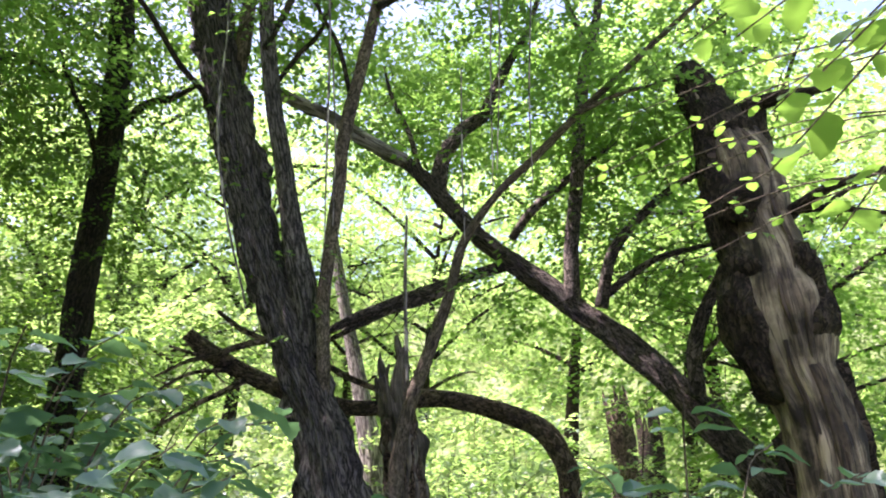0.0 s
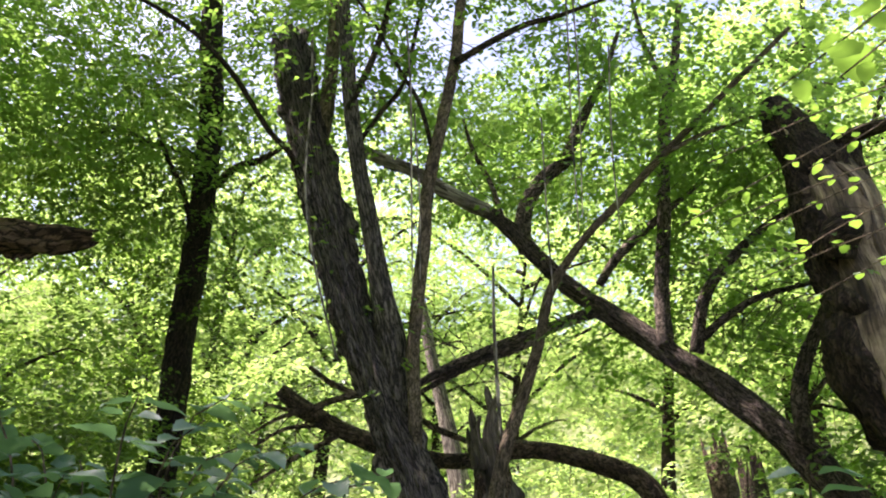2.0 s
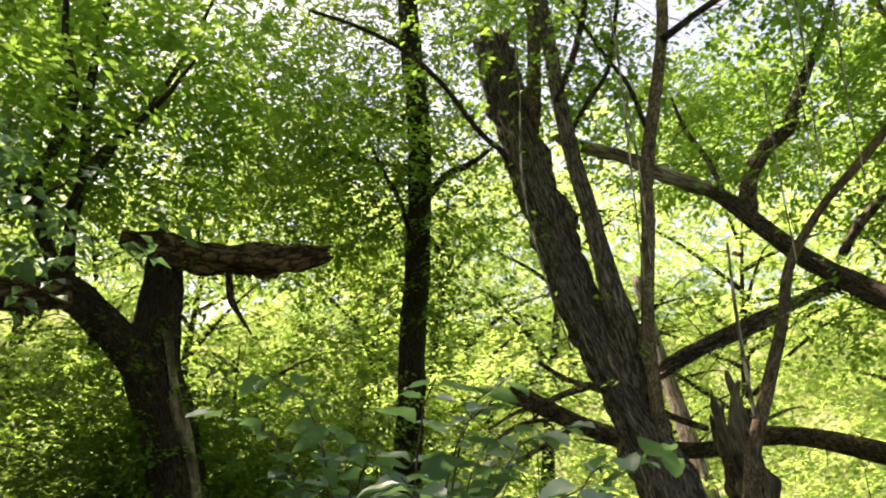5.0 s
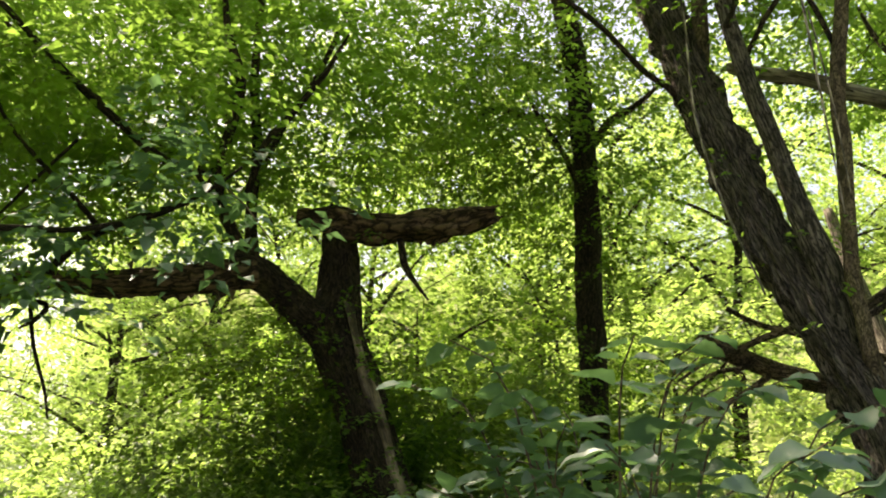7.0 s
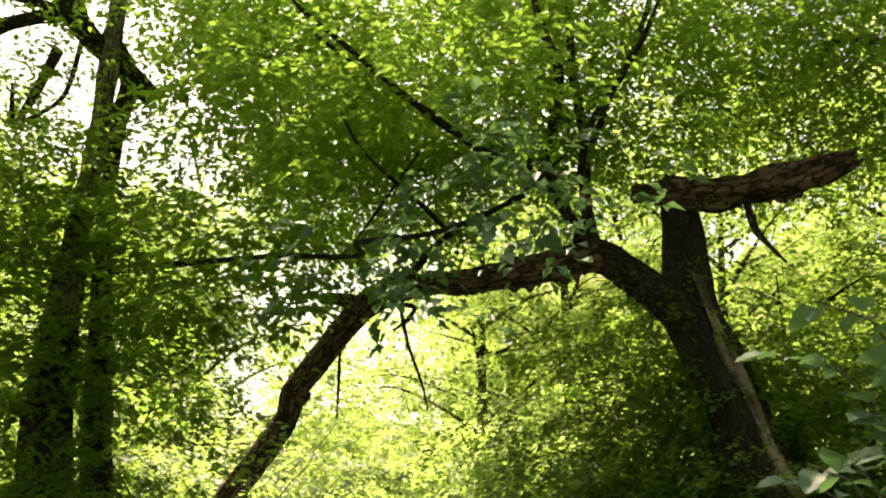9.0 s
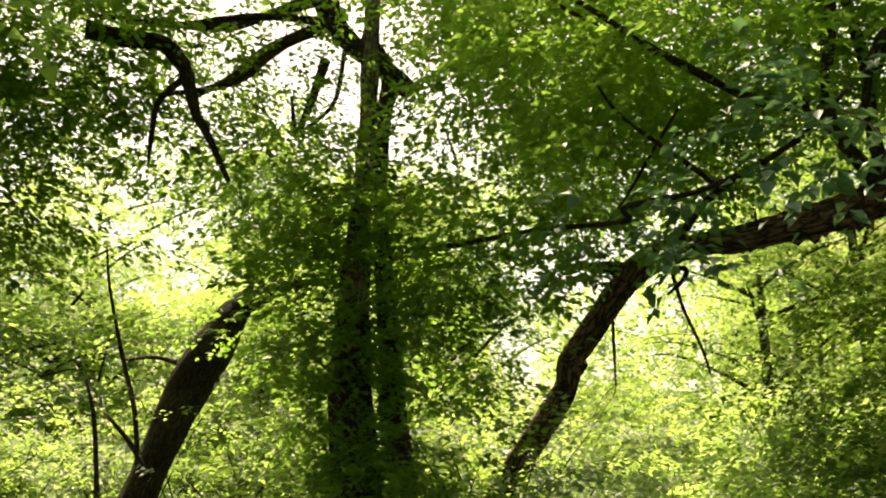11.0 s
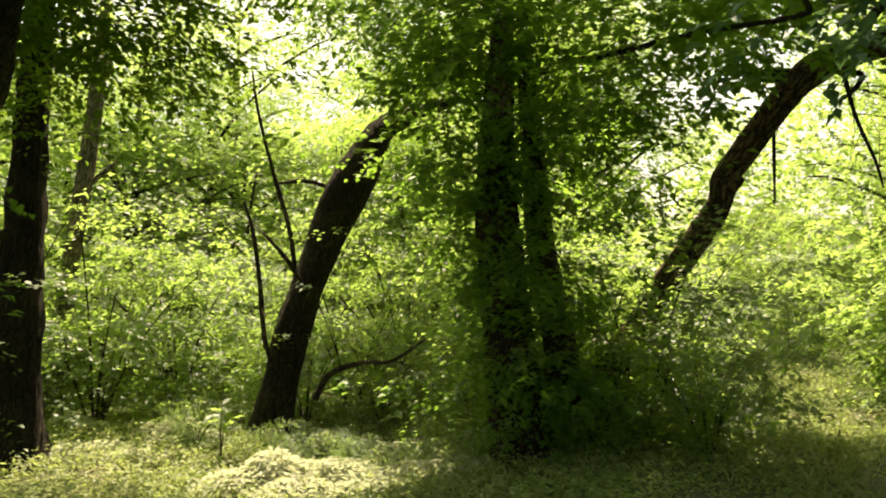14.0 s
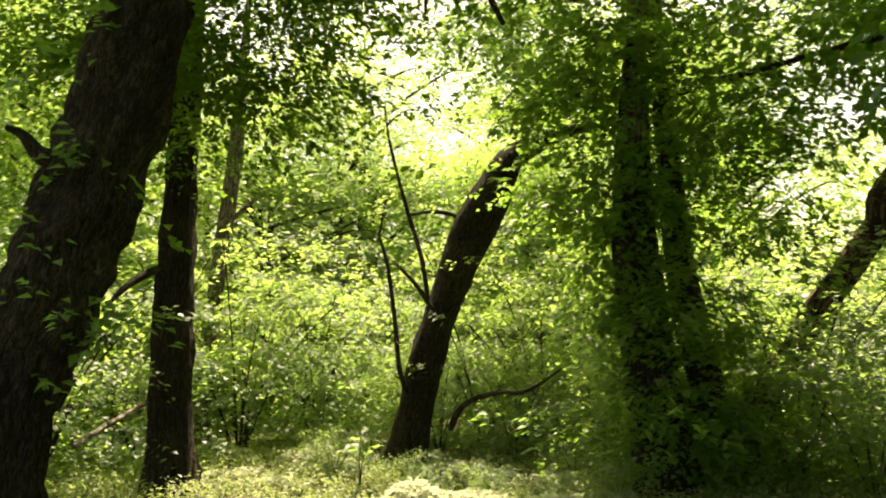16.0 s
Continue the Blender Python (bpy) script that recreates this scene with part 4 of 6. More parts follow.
lean_limbs.append([(-10.54, 0.11, 3.59, 0.105), (-10.12, 0.54, 3.73, 0.067), (-9.47, 0.99, 3.75, 0.051), (-8.57, 1.56, 3.74, 0.044), (-7.41, 2.06, 3.6, 0.027), (-6.34, 2.36, 3.42, 0.021), (-5.35, 2.57, 3.19, 0.017), (-4.6, 2.21, 3.03, 0.019), (-4.16, 2.39, 2.98, 0.016), (-3.81, 2.56, 3.02, 0.014), (-3.5, 2.65, 3.1, 0.01), (-3.29, 2.74, 3.24, 0.006)])
limb(t_lean, "bough", lean_limbs[-1], BARK_DARK, 949, ridges=0.04)
t_lowbranch = thing("dead_branch", (-9.92, -0.74, 0), "bent dead branch lying in the undergrowth", "branch")
lowbranch_limbs = []
lowbranch_limbs.append([(-9.92, -0.74, 0.4, 0.032), (-9.81, -0.63, 0.62, 0.035), (-9.69, -0.48, 0.74, 0.031), (-9.58, -0.2, 0.82, 0.028), (-9.46, 0.1, 0.84, 0.021), (-9.32, 0.46, 1.07, 0.012)])
limb(t_lowbranch, "limb", lowbranch_limbs[-1], BARK_DARK, 962)
t_straight = thing("tree", (-8.45, -3.3, 0), "straight dark tree trunk flaring at the ground", "tree")
straight_limbs = []
straight_limbs.append([(-8.45, -3.3, -0.15, 0.359), (-8.48, -3.33, 0.19, 0.276), (-8.51, -3.36, 0.48, 0.217), (-8.55, -3.38, 0.9, 0.202), (-8.59, -3.39, 1.45, 0.197), (-8.63, -3.39, 2.01, 0.181), (-8.67, -3.39, 2.47, 0.17), (-8.72, -3.39, 2.94, 0.157), (-8.76, -3.38, 3.48, 0.142), (-8.82, -3.35, 4.4, 0.121), (-8.87, -3.32, 5.03, 0.104), (-8.91, -3.32, 6.65, 0.063)])
limb(t_straight, "trunk", straight_limbs[-1], BARK_SHADED, 975, ridges=0.07)
straight_limbs.append([(-8.54, -3.45, 2.17, 0.047), (-8.33, -3.61, 2.05, 0.041), (-8.14, -3.71, 1.91, 0.031), (-7.97, -3.76, 1.77, 0.017)])
limb(t_straight, "limb", straight_limbs[-1], BARK_DARK, 988)
t_near = thing("tree", (-5.02, -2.87, 0), "massive leaning dark trunk with a broken stub", "tree")
near_limbs = []
near_limbs.append([(-5.02, -2.925, -0.15, 0.403), (-5.04, -2.945, 0.21, 0.31), (-5.06, -2.965, 0.53, 0.263), (-5.1, -2.955, 0.89, 0.244), (-5.16, -2.925, 1.26, 0.271), (-5.24, -2.865, 1.58, 0.288), (-5.32, -2.785, 1.98, 0.276), (-5.4, -2.695, 2.37, 0.281), (-5.48, -2.605, 2.78, 0.287), (-5.56, -2.525, 3.16, 0.29), (-5.63, -2.445, 3.48, 0.285), (-5.69, -2.385, 3.81, 0.272), (-5.76, -2.285, 4.48, 0.238), (-5.83, -2.205, 5.34, 0.187)])
limb(t_near, "trunk", near_limbs[-1], BARK_DARK, 1001, ridges=0.1, lumps=0.07, sides=64, step=0.07)
near_limbs.append([(-5.32, -2.8, 2.52, 0.064), (-5.23, -2.89, 2.54, 0.052), (-5.15, -2.95, 2.64, 0.03), (-5.08, -3.01, 2.67, 0.019)])
limb(t_near, "stub", near_limbs[-1], BARK_DARK, 1014)
t_far = thing("tree", (-11.46, -4.2, 0), "distant pale grey trunk among sunlit leaves", "tree")
far_limbs = []
far_limbs.append([(-11.46, -4.2, -0.15, 0.207), (-11.48, -4.17, 0.27, 0.159), (-11.57, -4.03, 1.76, 0.119), (-11.64, -3.96, 2.45, 0.112), (-11.71, -3.9, 3, 0.113), (-11.77, -3.84, 3.65, 0.11), (-11.83, -3.79, 4.31, 0.104), (-11.9, -3.73, 5.23, 0.077), (-11.96, -3.68, 6.34, 0.044)])
limb(t_far, "trunk", far_limbs[-1], BARK_GREY, 1027, lumps=0.08)
far_limbs.append([(-11.62, -3.75, 3.1, 0.036), (-11.57, -3.58, 3.23, 0.032), (-11.52, -3.41, 3.35, 0.02)])
limb(t_far, "limb", far_limbs[-1], BARK_GREY, 1040)
t_pole = thing("dead_branch", (-7.32, -3.71, 0), "bare grey pole leaning on the undergrowth", "branch")
pole_limbs = []
pole_limbs.append([(-7.32, -3.71, 0.58, 0.021), (-7.89, -3.7, 0.69, 0.025), (-8.49, -3.58, 0.85, 0.026)])
limb(t_pole, "trunk", pole_limbs[-1], PALE, 1053)
t_vine0 = thing("vine", (0.32, 5.47, 0), "thin pale dry vine hanging among the branches", "vine")
vine0_limbs = []
vine0_limbs.append([(0.32, 5.47, 6.07, 0.007), (0.32, 5.47, 5.34, 0.007), (0.31, 5.47, 4.66, 0.006), (0.32, 5.47, 3.71, 0.004)])
limb(t_vine0, "strand", vine0_limbs[-1], PALE, 1066)
t_vine1 = thing("vine", (0.09, 5.48, 0), "thin pale dry vine hanging among the branches", "vine")
vine1_limbs = []
vine1_limbs.append([(0.09, 5.48, 4.66, 0.006), (0.1, 5.48, 3.84, 0.006), (0.12, 5.48, 3.29, 0.004)])
limb(t_vine1, "strand", vine1_limbs[-1], PALE, 1079)
t_vine2 = thing("vine", (0.37, 5.46, 0), "thin pale dry vine hanging among the branches", "vine")
vine2_limbs = []
vine2_limbs.append([(0.37, 5.46, 6.02, 0.007), (0.38, 5.46, 4.94, 0.007), (0.35, 5.47, 3.84, 0.004)])
limb(t_vine2, "strand", vine2_limbs[-1], PALE, 1092)
t_vine3 = thing("vine", (-0.93, 5.4, 0), "thin pale dry vine hanging among the branches", "vine")
vine3_limbs = []
vine3_limbs.append([(-0.93, 5.4, 5.49, 0.009), (-0.89, 5.4, 4.9, 0.009), (-0.87, 5.41, 4.03, 0.008), (-0.85, 5.41, 3.26, 0.004)])
limb(t_vine3, "strand", vine3_limbs[-1], PALE, 1105)
t_vine4 = thing("vine", (-0.86, 5.41, 0), "thin pale dry vine hanging among the branches", "vine")
vine4_limbs = []
vine4_limbs.append([(-0.86, 5.41, 4.71, 0.007), (-0.81, 5.42, 3.99, 0.006), (-0.8, 5.42, 3.39, 0.004)])
limb(t_vine4, "strand", vine4_limbs[-1], PALE, 1118)
t_vine5 = thing("vine", (-0.29, 5.47, 0), "thin pale dry vine hanging among the branches", "vine")
vine5_limbs = []
vine5_limbs.append([(-0.29, 5.47, 3.49, 0.008), (-0.29, 5.47, 3, 0.012), (-0.26, 5.47, 2.31, 0.013)])
limb(t_vine5, "strand", vine5_limbs[-1], PALE, 1131)
t_vine6 = thing("vine", (0.62, 5.44, 0), "thin pale dry vine hanging among the branches", "vine")
vine6_limbs = []
vine6_limbs.append([(0.62, 5.44, 5.23, 0.007), (0.59, 5.44, 4.42, 0.006), (0.6, 5.44, 3.7, 0.004)])
limb(t_vine6, "strand", vine6_limbs[-1], PALE, 1144)
t_vine7 = thing("vine", (-1.78, 5.68, 0), "thin pale dry vine hanging among the branches", "vine")
vine7_limbs = []
vine7_limbs.append([(-1.78, 5.68, 5.73, 0.01), (-1.75, 5.7, 5.08, 0.009), (-1.76, 5.71, 4.32, 0.011), (-1.65, 5.75, 3.62, 0.009), (-1.46, 5.81, 2.92, 0.008)])
limb(t_vine7, "strand", vine7_limbs[-1], PALE, 1157)

# boughs that show through the canopy
for points in (
        [(-5.48, 4.48, 4.37, 0.04), (-5.52, 4.32, 4.29, 0.039), (-5.46, 3.89, 4.25, 0.038), (-5.41, 3.51, 4.34, 0.032), (-5.33, 3.16, 4.43, 0.031), (-5.23, 2.79, 4.51, 0.026), (-5.11, 2.36, 4.65, 0.021), (-4.97, 1.96, 4.74, 0.016), (-4.86, 1.58, 4.91, 0.008)],
        [(-5.55, 4.55, 4.13, 0.045), (-5.36, 4.41, 4.44, 0.044), (-5.19, 4.36, 4.78, 0.044), (-5.07, 4.28, 5.05, 0.039), (-5.02, 4.09, 5.33, 0.034), (-4.9, 3.89, 5.67, 0.02)],
        [(-5.32, 4.65, 4.11, 0.034), (-5.03, 4.56, 4.51, 0.029), (-4.81, 4.62, 4.74, 0.029), (-4.62, 4.66, 4.94, 0.024), (-4.45, 4.68, 5.11, 0.024), (-4.23, 4.68, 5.36, 0.01)],
        [(-5.64, 3.48, 3.64, 0.023), (-5.62, 3.19, 3.83, 0.018), (-5.58, 2.91, 3.97, 0.017), (-5.52, 2.66, 4.12, 0.013), (-5.41, 2.46, 4.28, 0.008)],
        [(-5.48, 3.16, 4.15, 0.013), (-5.61, 2.98, 3.83, 0.013), (-5.72, 2.79, 3.5, 0.009), (-5.75, 2.64, 3.31, 0.004)],
        ):
    limb(t_broken, "bough", points, BARK_DARK, 1200 + int(points[0][3] * 1000), ridges=0.04, lumps=0.1)
for points in (
        [(-6.33, -1.17, 4.79, 0.071), (-6.39, -0.89, 4.79, 0.071), (-6.42, -0.64, 4.79, 0.066), (-6.48, -0.52, 4.71, 0.061), (-6.53, -0.45, 4.61, 0.052), (-6.67, -0.37, 4.34, 0.042), (-6.73, -0.28, 4.2, 0.033), (-6.87, -0.1, 3.86, 0.019)],
        [(-6.54, -0.45, 4.59, 0.028), (-6.52, -0.63, 4.36, 0.023), (-6.62, -0.68, 4.13, 0.019), (-6.71, -0.7, 3.9, 0.009)],
        [(-7.24, 0.73, 5.6, 0.044), (-7.09, 0.26, 5.52, 0.037), (-6.94, -0.18, 5.36, 0.031), (-6.88, -0.51, 5.23, 0.026), (-6.86, -0.75, 5.23, 0.015)],
        [(-7.28, 0.56, 5.55, 0.044), (-7.23, 0.24, 5.26, 0.043), (-7.26, -0.03, 4.98, 0.037), (-7.22, -0.35, 4.82, 0.026), (-7.14, -0.71, 4.69, 0.015)],
        ):
    limb(t_ivy, "bough", points, BARK_DARK, 1300 + int(points[0][3] * 1000), ridges=0.04, lumps=0.1)

# ---- crowns of the named trees ----

# gaps in the canopy through which the sun reaches the ground: x, y, radius
GAPS = [(3.0, 6.95, 0.35), (0.4, 11.5, 1.7), (-7.6, 2.4, 0.9), (-6.8, 1.5, 0.9), (-0.9, 10.4, 1.3), (-7.75, -0.5, 1.3), (-8.6, -1.2, 0.9), (-8.7, -2.5, 0.9), (-12.5, -0.4, 2.2), (-13.5, 1.6, 2.0), (-9.9, -4.2, 1.7), (-9.2, -5.2, 1.5), (-7.6, -1.9, 0.6), (-7.6, -3.6, 0.9), (-7.5, 0.8, 0.7), (-12.6, -2.4, 2.2), (-13.0, 7.0, 2.8), (-11.0, 4.2, 1.8), (-9.0, 7.5, 1.8), (-9.2, 2.8, 1.2), (-8.6, 0.9, 0.7), (-9.4, -2.2, 0.8)]


def shaded(P):
    """True for places outside the shafts of sun."""
    keep = np.ones(len(P), bool)
    s = np.asarray(SUN_TO)
    foot = P[:, :2] - P[:, 2:3] * (s[:2] / s[2])
    for x, y, rad in GAPS:
        keep &= (np.hypot(foot[:, 0] - x, foot[:, 1] - y) > rad + 0.25) | (P[:, 2] < 0.8)
    return keep


def clumped(centres, outward, k, size, r=rng):
    """Each place becomes a small cushion of k places."""
    n = len(centres)
    s = r.uniform(0.6, 1.4, (n, 1, 1))
    off = r.normal(0, 1, (n, k, 3)) * s * np.asarray(size)
    return (centres[:, None] + off).reshape(-1, 3), unit((outward[:, None] * 0.5 + off / max(size)).reshape(-1, 3))


def on_limbs(limbs, n, start, spread, low=1.0, r=rng):
    """Places near the outer parts of limbs, and the way outwards."""
    lines = [spline(p, 0.15)[:, :3] for p in limbs]
    lines = [l[int(len(l) * start):] for l in lines]
    weight = np.array([len(l) for l in lines], float)
    pick = r.choice(len(lines), n, p=weight / weight.sum())
    at = np.array([lines[k][int(r.integers(len(lines[k])))] for k in pick])
    off = r.normal(0, 1, (n, 3)) * np.asarray(spread)
    return at + off, unit(off + 1e-6)


def crown(tree, limbs, n, start, spread, leaf, mat, low=1.0, name="crown", label="", k=20, size=(0.42, 0.42, 0.075), blobs=(), shift=(0, 0, 0), gaps=True, **kw):
    """n cushions of leaf sprays along limbs, and round blobs of (x, y, z, rx, ry, rz, cushions)."""
    got = [on_limbs(limbs, n, start, spread)] if n else []
    for x, y, z, rx, ry, rz, m in blobs:
        off, d = ball(m, (rx, ry, rz))
        got.append((off + [x, y, z], d))
    c, o = np.vstack([g[0] for g in got]), np.vstack([g[1] for g in got])
    c, o = clumped(c + np.asarray(shift), o, k, size)
    keep = (c[:, 2] > low) & (shaded(c) | (not gaps))
    per = int(kw.pop("per", 11) * 1.5)
    P, D, N, L = sprays(c[keep], o[keep], leaf * 0.8, per, **kw)
    return part(name, leaf_cloud(name, P - np.asarray(tree.location), D, N, L, mat, 0.68), tree, label)


def bare_twigs(tree, limbs, n, length, thick, seed, mat, down=0.1, start=0.2):
    """Fine dry twigs, too many to count, joined into one part."""
    r = np.random.default_rng(seed)
    V, F = [], []
    lines = [spline(p, 0.1)[:, :3] for p in limbs]
    for _ in range(n):
        l = lines[int(r.integers(len(lines)))]
        p = l[int((start + (1 - start) * r.uniform()) * (len(l) - 1))]
        d = unit(r.normal(0, 1, 3) * [1, 0.7, 0.8] - [0, 0, down])
        L = length * r.uniform(0.4, 1.3)
        bends = [p]
        for _ in range(5):
            d = unit(d + r.normal(0, 0.28, 3) - [0, 0, down * 0.3])
            bends.append(bends[-1] + d * L / 5)
        rows = [(*b, thick * (1 - i / 6)) for i, b in enumerate(bends)]
        q = np.array(rows)
        tang, u, v = frames_along(q)
        o = len(V)
        for i in range(6):
            for a in (0.0, 2.1, 4.2):
                V.append(q[i, :3] + q[i, 3] * (math.cos(a) * u[i] + math.sin(a) * v[i]))
        F += [(o + i * 3 + j, o + i * 3 + (j + 1) % 3, o + i * 3 + 3 + (j + 1) % 3, o + i * 3 + 3 + j) for i in range(5) for j in range(3)]
    me = mesh_of("fine_twigwork", np.array(V) - np.asarray(tree.location), F, mat, np.zeros((len(V), 2)))
    return part("fine_twigwork", me, tree, "fine dry twigs", "stuff")


bare_twigs(t_slant, slant_limbs, 150, 1.1, 0.005, 71, BARK_THIN)
bare_twigs(t_main, main_limbs[1:], 70, 0.9, 0.005, 72, BARK_DARK)
bare_twigs(t_thin, thin_limbs, 50, 0.8, 0.004, 73, BARK_THIN, start=0.4)
bare_twigs(t_log, log_limbs, 45, 0.7, 0.006, 74, BARK_LOG)
bare_twigs(t_snag, snag_limbs, 24, 0.8, 0.005, 75, BARK_DARK)
bare_twigs(t_broken, broken_limbs, 110, 0.9, 0.005, 76, BARK_DARK, 0.3)
bare_twigs(t_ivy, ivy_limbs, 80, 1.0, 0.006, 77, BARK_DARK, 0.2)
bare_twigs(t_dark, dark_limbs, 60, 0.9, 0.005, 78, BARK_DARK)
bare_twigs(t_lean, lean_limbs, 50, 0.8, 0.005, 79, BARK_DARK)

TIGHT = dict(k=4, size=(0.1, 0.1, 0.08))
# blobs at z 7.7 and 7.9: unseen leaves added to shade the snag
crown(t_main, main_limbs[1:], 38, 0.5, (0.6, 0.5, 0.45), 0.085, LEAF, 5.3, shift=(0, 0.7, 0.1), blobs=[(-1.8, 6.2, 8.4, 1.9, 1.6, 1.0, 30), (-0.2, 5.8, 7.7, 1.6, 1.2, 0.7, 46), (0.6, 5.0, 7.9, 1.2, 1.2, 0.6, 24)])
crown(t_main, main_limbs[:1], 14, 0.3, (0.12, 0.12, 0.3), 0.07, LEAF, 2.5, "climbing_leaves", per=5, twig=0.2, **TIGHT)
crown(t_slant, slant_limbs[1:8], 65, 0.4, (0.8, 0.4, 0.6), 0.09, LEAF, 3.0, shift=(0, 1.1, 0.3), blobs=[(1.2, 9.2, 6.6, 2.6, 0.9, 0.9, 40), (-1.0, 9.4, 6.6, 2.0, 0.8, 0.8, 28)])
crown(t_thin, thin_limbs, 22, 0.7, (0.45, 0.3, 0.3), 0.085, LEAF, 4.3, shift=(0.2, 0.5, 0.1))
crown(t_dark, dark_limbs[1:], 45, 0.15, (0.6, 0.5, 0.7), 0.08, LEAF, 3.0, shift=(-0.2, 0.6, 0))
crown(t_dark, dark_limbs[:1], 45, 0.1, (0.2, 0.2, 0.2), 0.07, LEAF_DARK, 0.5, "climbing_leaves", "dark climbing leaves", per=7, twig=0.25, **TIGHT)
# the highest blob here and in the next crowns is unseen, added for shade
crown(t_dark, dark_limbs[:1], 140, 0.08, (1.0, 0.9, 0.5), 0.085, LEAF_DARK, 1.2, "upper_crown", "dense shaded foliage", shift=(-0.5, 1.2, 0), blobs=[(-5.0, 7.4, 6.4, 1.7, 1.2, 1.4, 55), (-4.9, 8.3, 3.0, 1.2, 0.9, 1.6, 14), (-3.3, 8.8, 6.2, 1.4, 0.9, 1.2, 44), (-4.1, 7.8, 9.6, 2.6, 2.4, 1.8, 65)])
crown(t_broken, broken_limbs[9:14], 90, 0.25, (0.9, 0.8, 0.5), 0.09, LEAF, 4.5, shift=(-0.5, 0.4, 0.1), blobs=[(-6.2, 4.6, 8.2, 2.6, 2.4, 1.3, 36), (-4.6, 5.3, 5.4, 1.4, 1.3, 0.8, 22), (-6.8, 5.2, 5.6, 1.4, 1.4, 0.8, 10)])
crown(t_broken, broken_limbs[:2], 40, 0.1, (0.28, 0.28, 0.25), 0.075, LEAF_DARK, 0.5, "climbing_leaves", "dark climbing leaves", per=7, twig=0.25, **TIGHT)
crown(t_ivy, [ivy_limbs[0][:8], ivy_limbs[1][:5]], 280, 0.0, (0.36, 0.36, 0.2), 0.08, LEAF, 0.3, "climbing_leaves", "green climbing leaves", per=9, twig=0.3, **TIGHT)
crown(t_ivy, ivy_limbs[2:], 36, 0.72, (0.9, 0.9, 0.6), 0.085, LEAF, 3.2, blobs=[(-8.4, 1.3, 9.0, 2.4, 2.4, 1.4, 60), (-8.6, 2.0, 4.8, 0.7, 0.6, 1.2, 14), (-8.4, 0.1, 4.3, 0.8, 0.7, 0.6, 14)])
crown(t_ivy, [ivy_limbs[0][:8]], 30, 0.05, (0.85, 0.85, 0.4), 0.11, LEAF, 0.4, "lower_crown", "dense shaded foliage", k=14)
crown(t_lean, [], 0, 0, 0, 0.085, LEAF_DARK, 2.4, "top_crown", gaps=False, size=(0.3, 0.3, 0.1), blobs=[(-10.6, 1.5, 4.4, 0.6, 0.6, 0.5, 9), (-10.7, 0.7, 4.3, 0.35, 0.5, 0.3, 6), (-9.8, 1.3, 4.4, 0.5, 0.5, 0.4, 5)])
crown(t_broken, [], 0, 0, 0, 0.085, LEAF, 0.4, "lower_crown", "shaded shoots behind the trunk", blobs=[(-5.9, 7.0, 1.6, 1.1, 1.0, 1.4, 50), (-4.9, 7.6, 2.0, 0.9, 0.8, 1.2, 35), (-6.9, 5.9, 1.3, 1.0, 0.9, 1.1, 30), (-5.3, 6.5, 1.0, 1.2, 0.8, 0.9, 26)])
crown(t_ivy, [], 0, 0, 0, 0.115, LEAF, 1.5, "side_crown", "dense shaded foliage", gaps=False, blobs=[(-7.9, 1.1, 3.1, 1.0, 1.4, 0.7, 9)])
crown(t_ivy, [], 0, 0, 0, 0.105, LEAF, 0.3, "trunk_foliage", "leafy shoots round the trunk", gaps=False, k=10, size=(0.2, 0.2, 0.06), twig=0.28, blobs=[(-7.75, 1.35, 1.9, 0.35, 0.6, 1.6, 32), (-7.9, 0.75, 2.8, 0.4, 0.5, 1.0, 18), (-7.9, 1.95, 3.2, 0.4, 0.5, 1.2, 18), (-8.0, 1.3, 3.9, 0.4, 0.7, 0.5, 14)])
crown(t_lean, lean_limbs[1:5], 40, 0.55, (0.6, 0.7, 0.35), 0.08, LEAF, 2.6, blobs=[(-11.2, -0.2, 6.0, 1.4, 1.5, 0.7, 20), (-10.8, -2.4, 5.6, 1.2, 1.1, 0.7, 16), (-11.6, 1.6, 6.2, 1.3, 1.2, 0.9, 20), (-11.0, -1.2, 7.0, 1.5, 1.8, 0.6, 14)])
# darker leaf green stands in for the shade behind the fork
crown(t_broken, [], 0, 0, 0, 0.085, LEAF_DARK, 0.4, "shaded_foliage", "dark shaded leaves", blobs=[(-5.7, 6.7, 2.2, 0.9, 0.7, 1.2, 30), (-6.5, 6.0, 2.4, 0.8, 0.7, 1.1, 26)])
crown(t_lean, [lean_limbs[-1][:7]], 15, 0.1, (0.35, 0.35, 0.3), 0.13, LEAF, 2.0, "bough_crown", k=12)
crown(t_lean, [lean_limbs[-1][7:]], 20, 0.25, (0.22, 0.22, 0.16), 0.12, LEAF_NEAR, 1.0, "bough_leaves", "drooping dark green leaf fans", per=7, k=3, size=(0.14, 0.14, 0.1), twig=0.3)
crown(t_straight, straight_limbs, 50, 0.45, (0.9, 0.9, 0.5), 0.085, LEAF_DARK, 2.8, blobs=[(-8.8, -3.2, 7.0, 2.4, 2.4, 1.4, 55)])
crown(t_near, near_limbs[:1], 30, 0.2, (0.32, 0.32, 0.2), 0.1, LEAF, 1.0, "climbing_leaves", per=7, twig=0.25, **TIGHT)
# blobs above z 7: unseen leaves added to shade the walk
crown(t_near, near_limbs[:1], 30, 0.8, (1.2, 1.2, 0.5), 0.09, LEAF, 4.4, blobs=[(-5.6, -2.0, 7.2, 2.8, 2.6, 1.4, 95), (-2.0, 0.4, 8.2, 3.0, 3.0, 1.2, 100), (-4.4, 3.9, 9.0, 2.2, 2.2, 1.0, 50)])
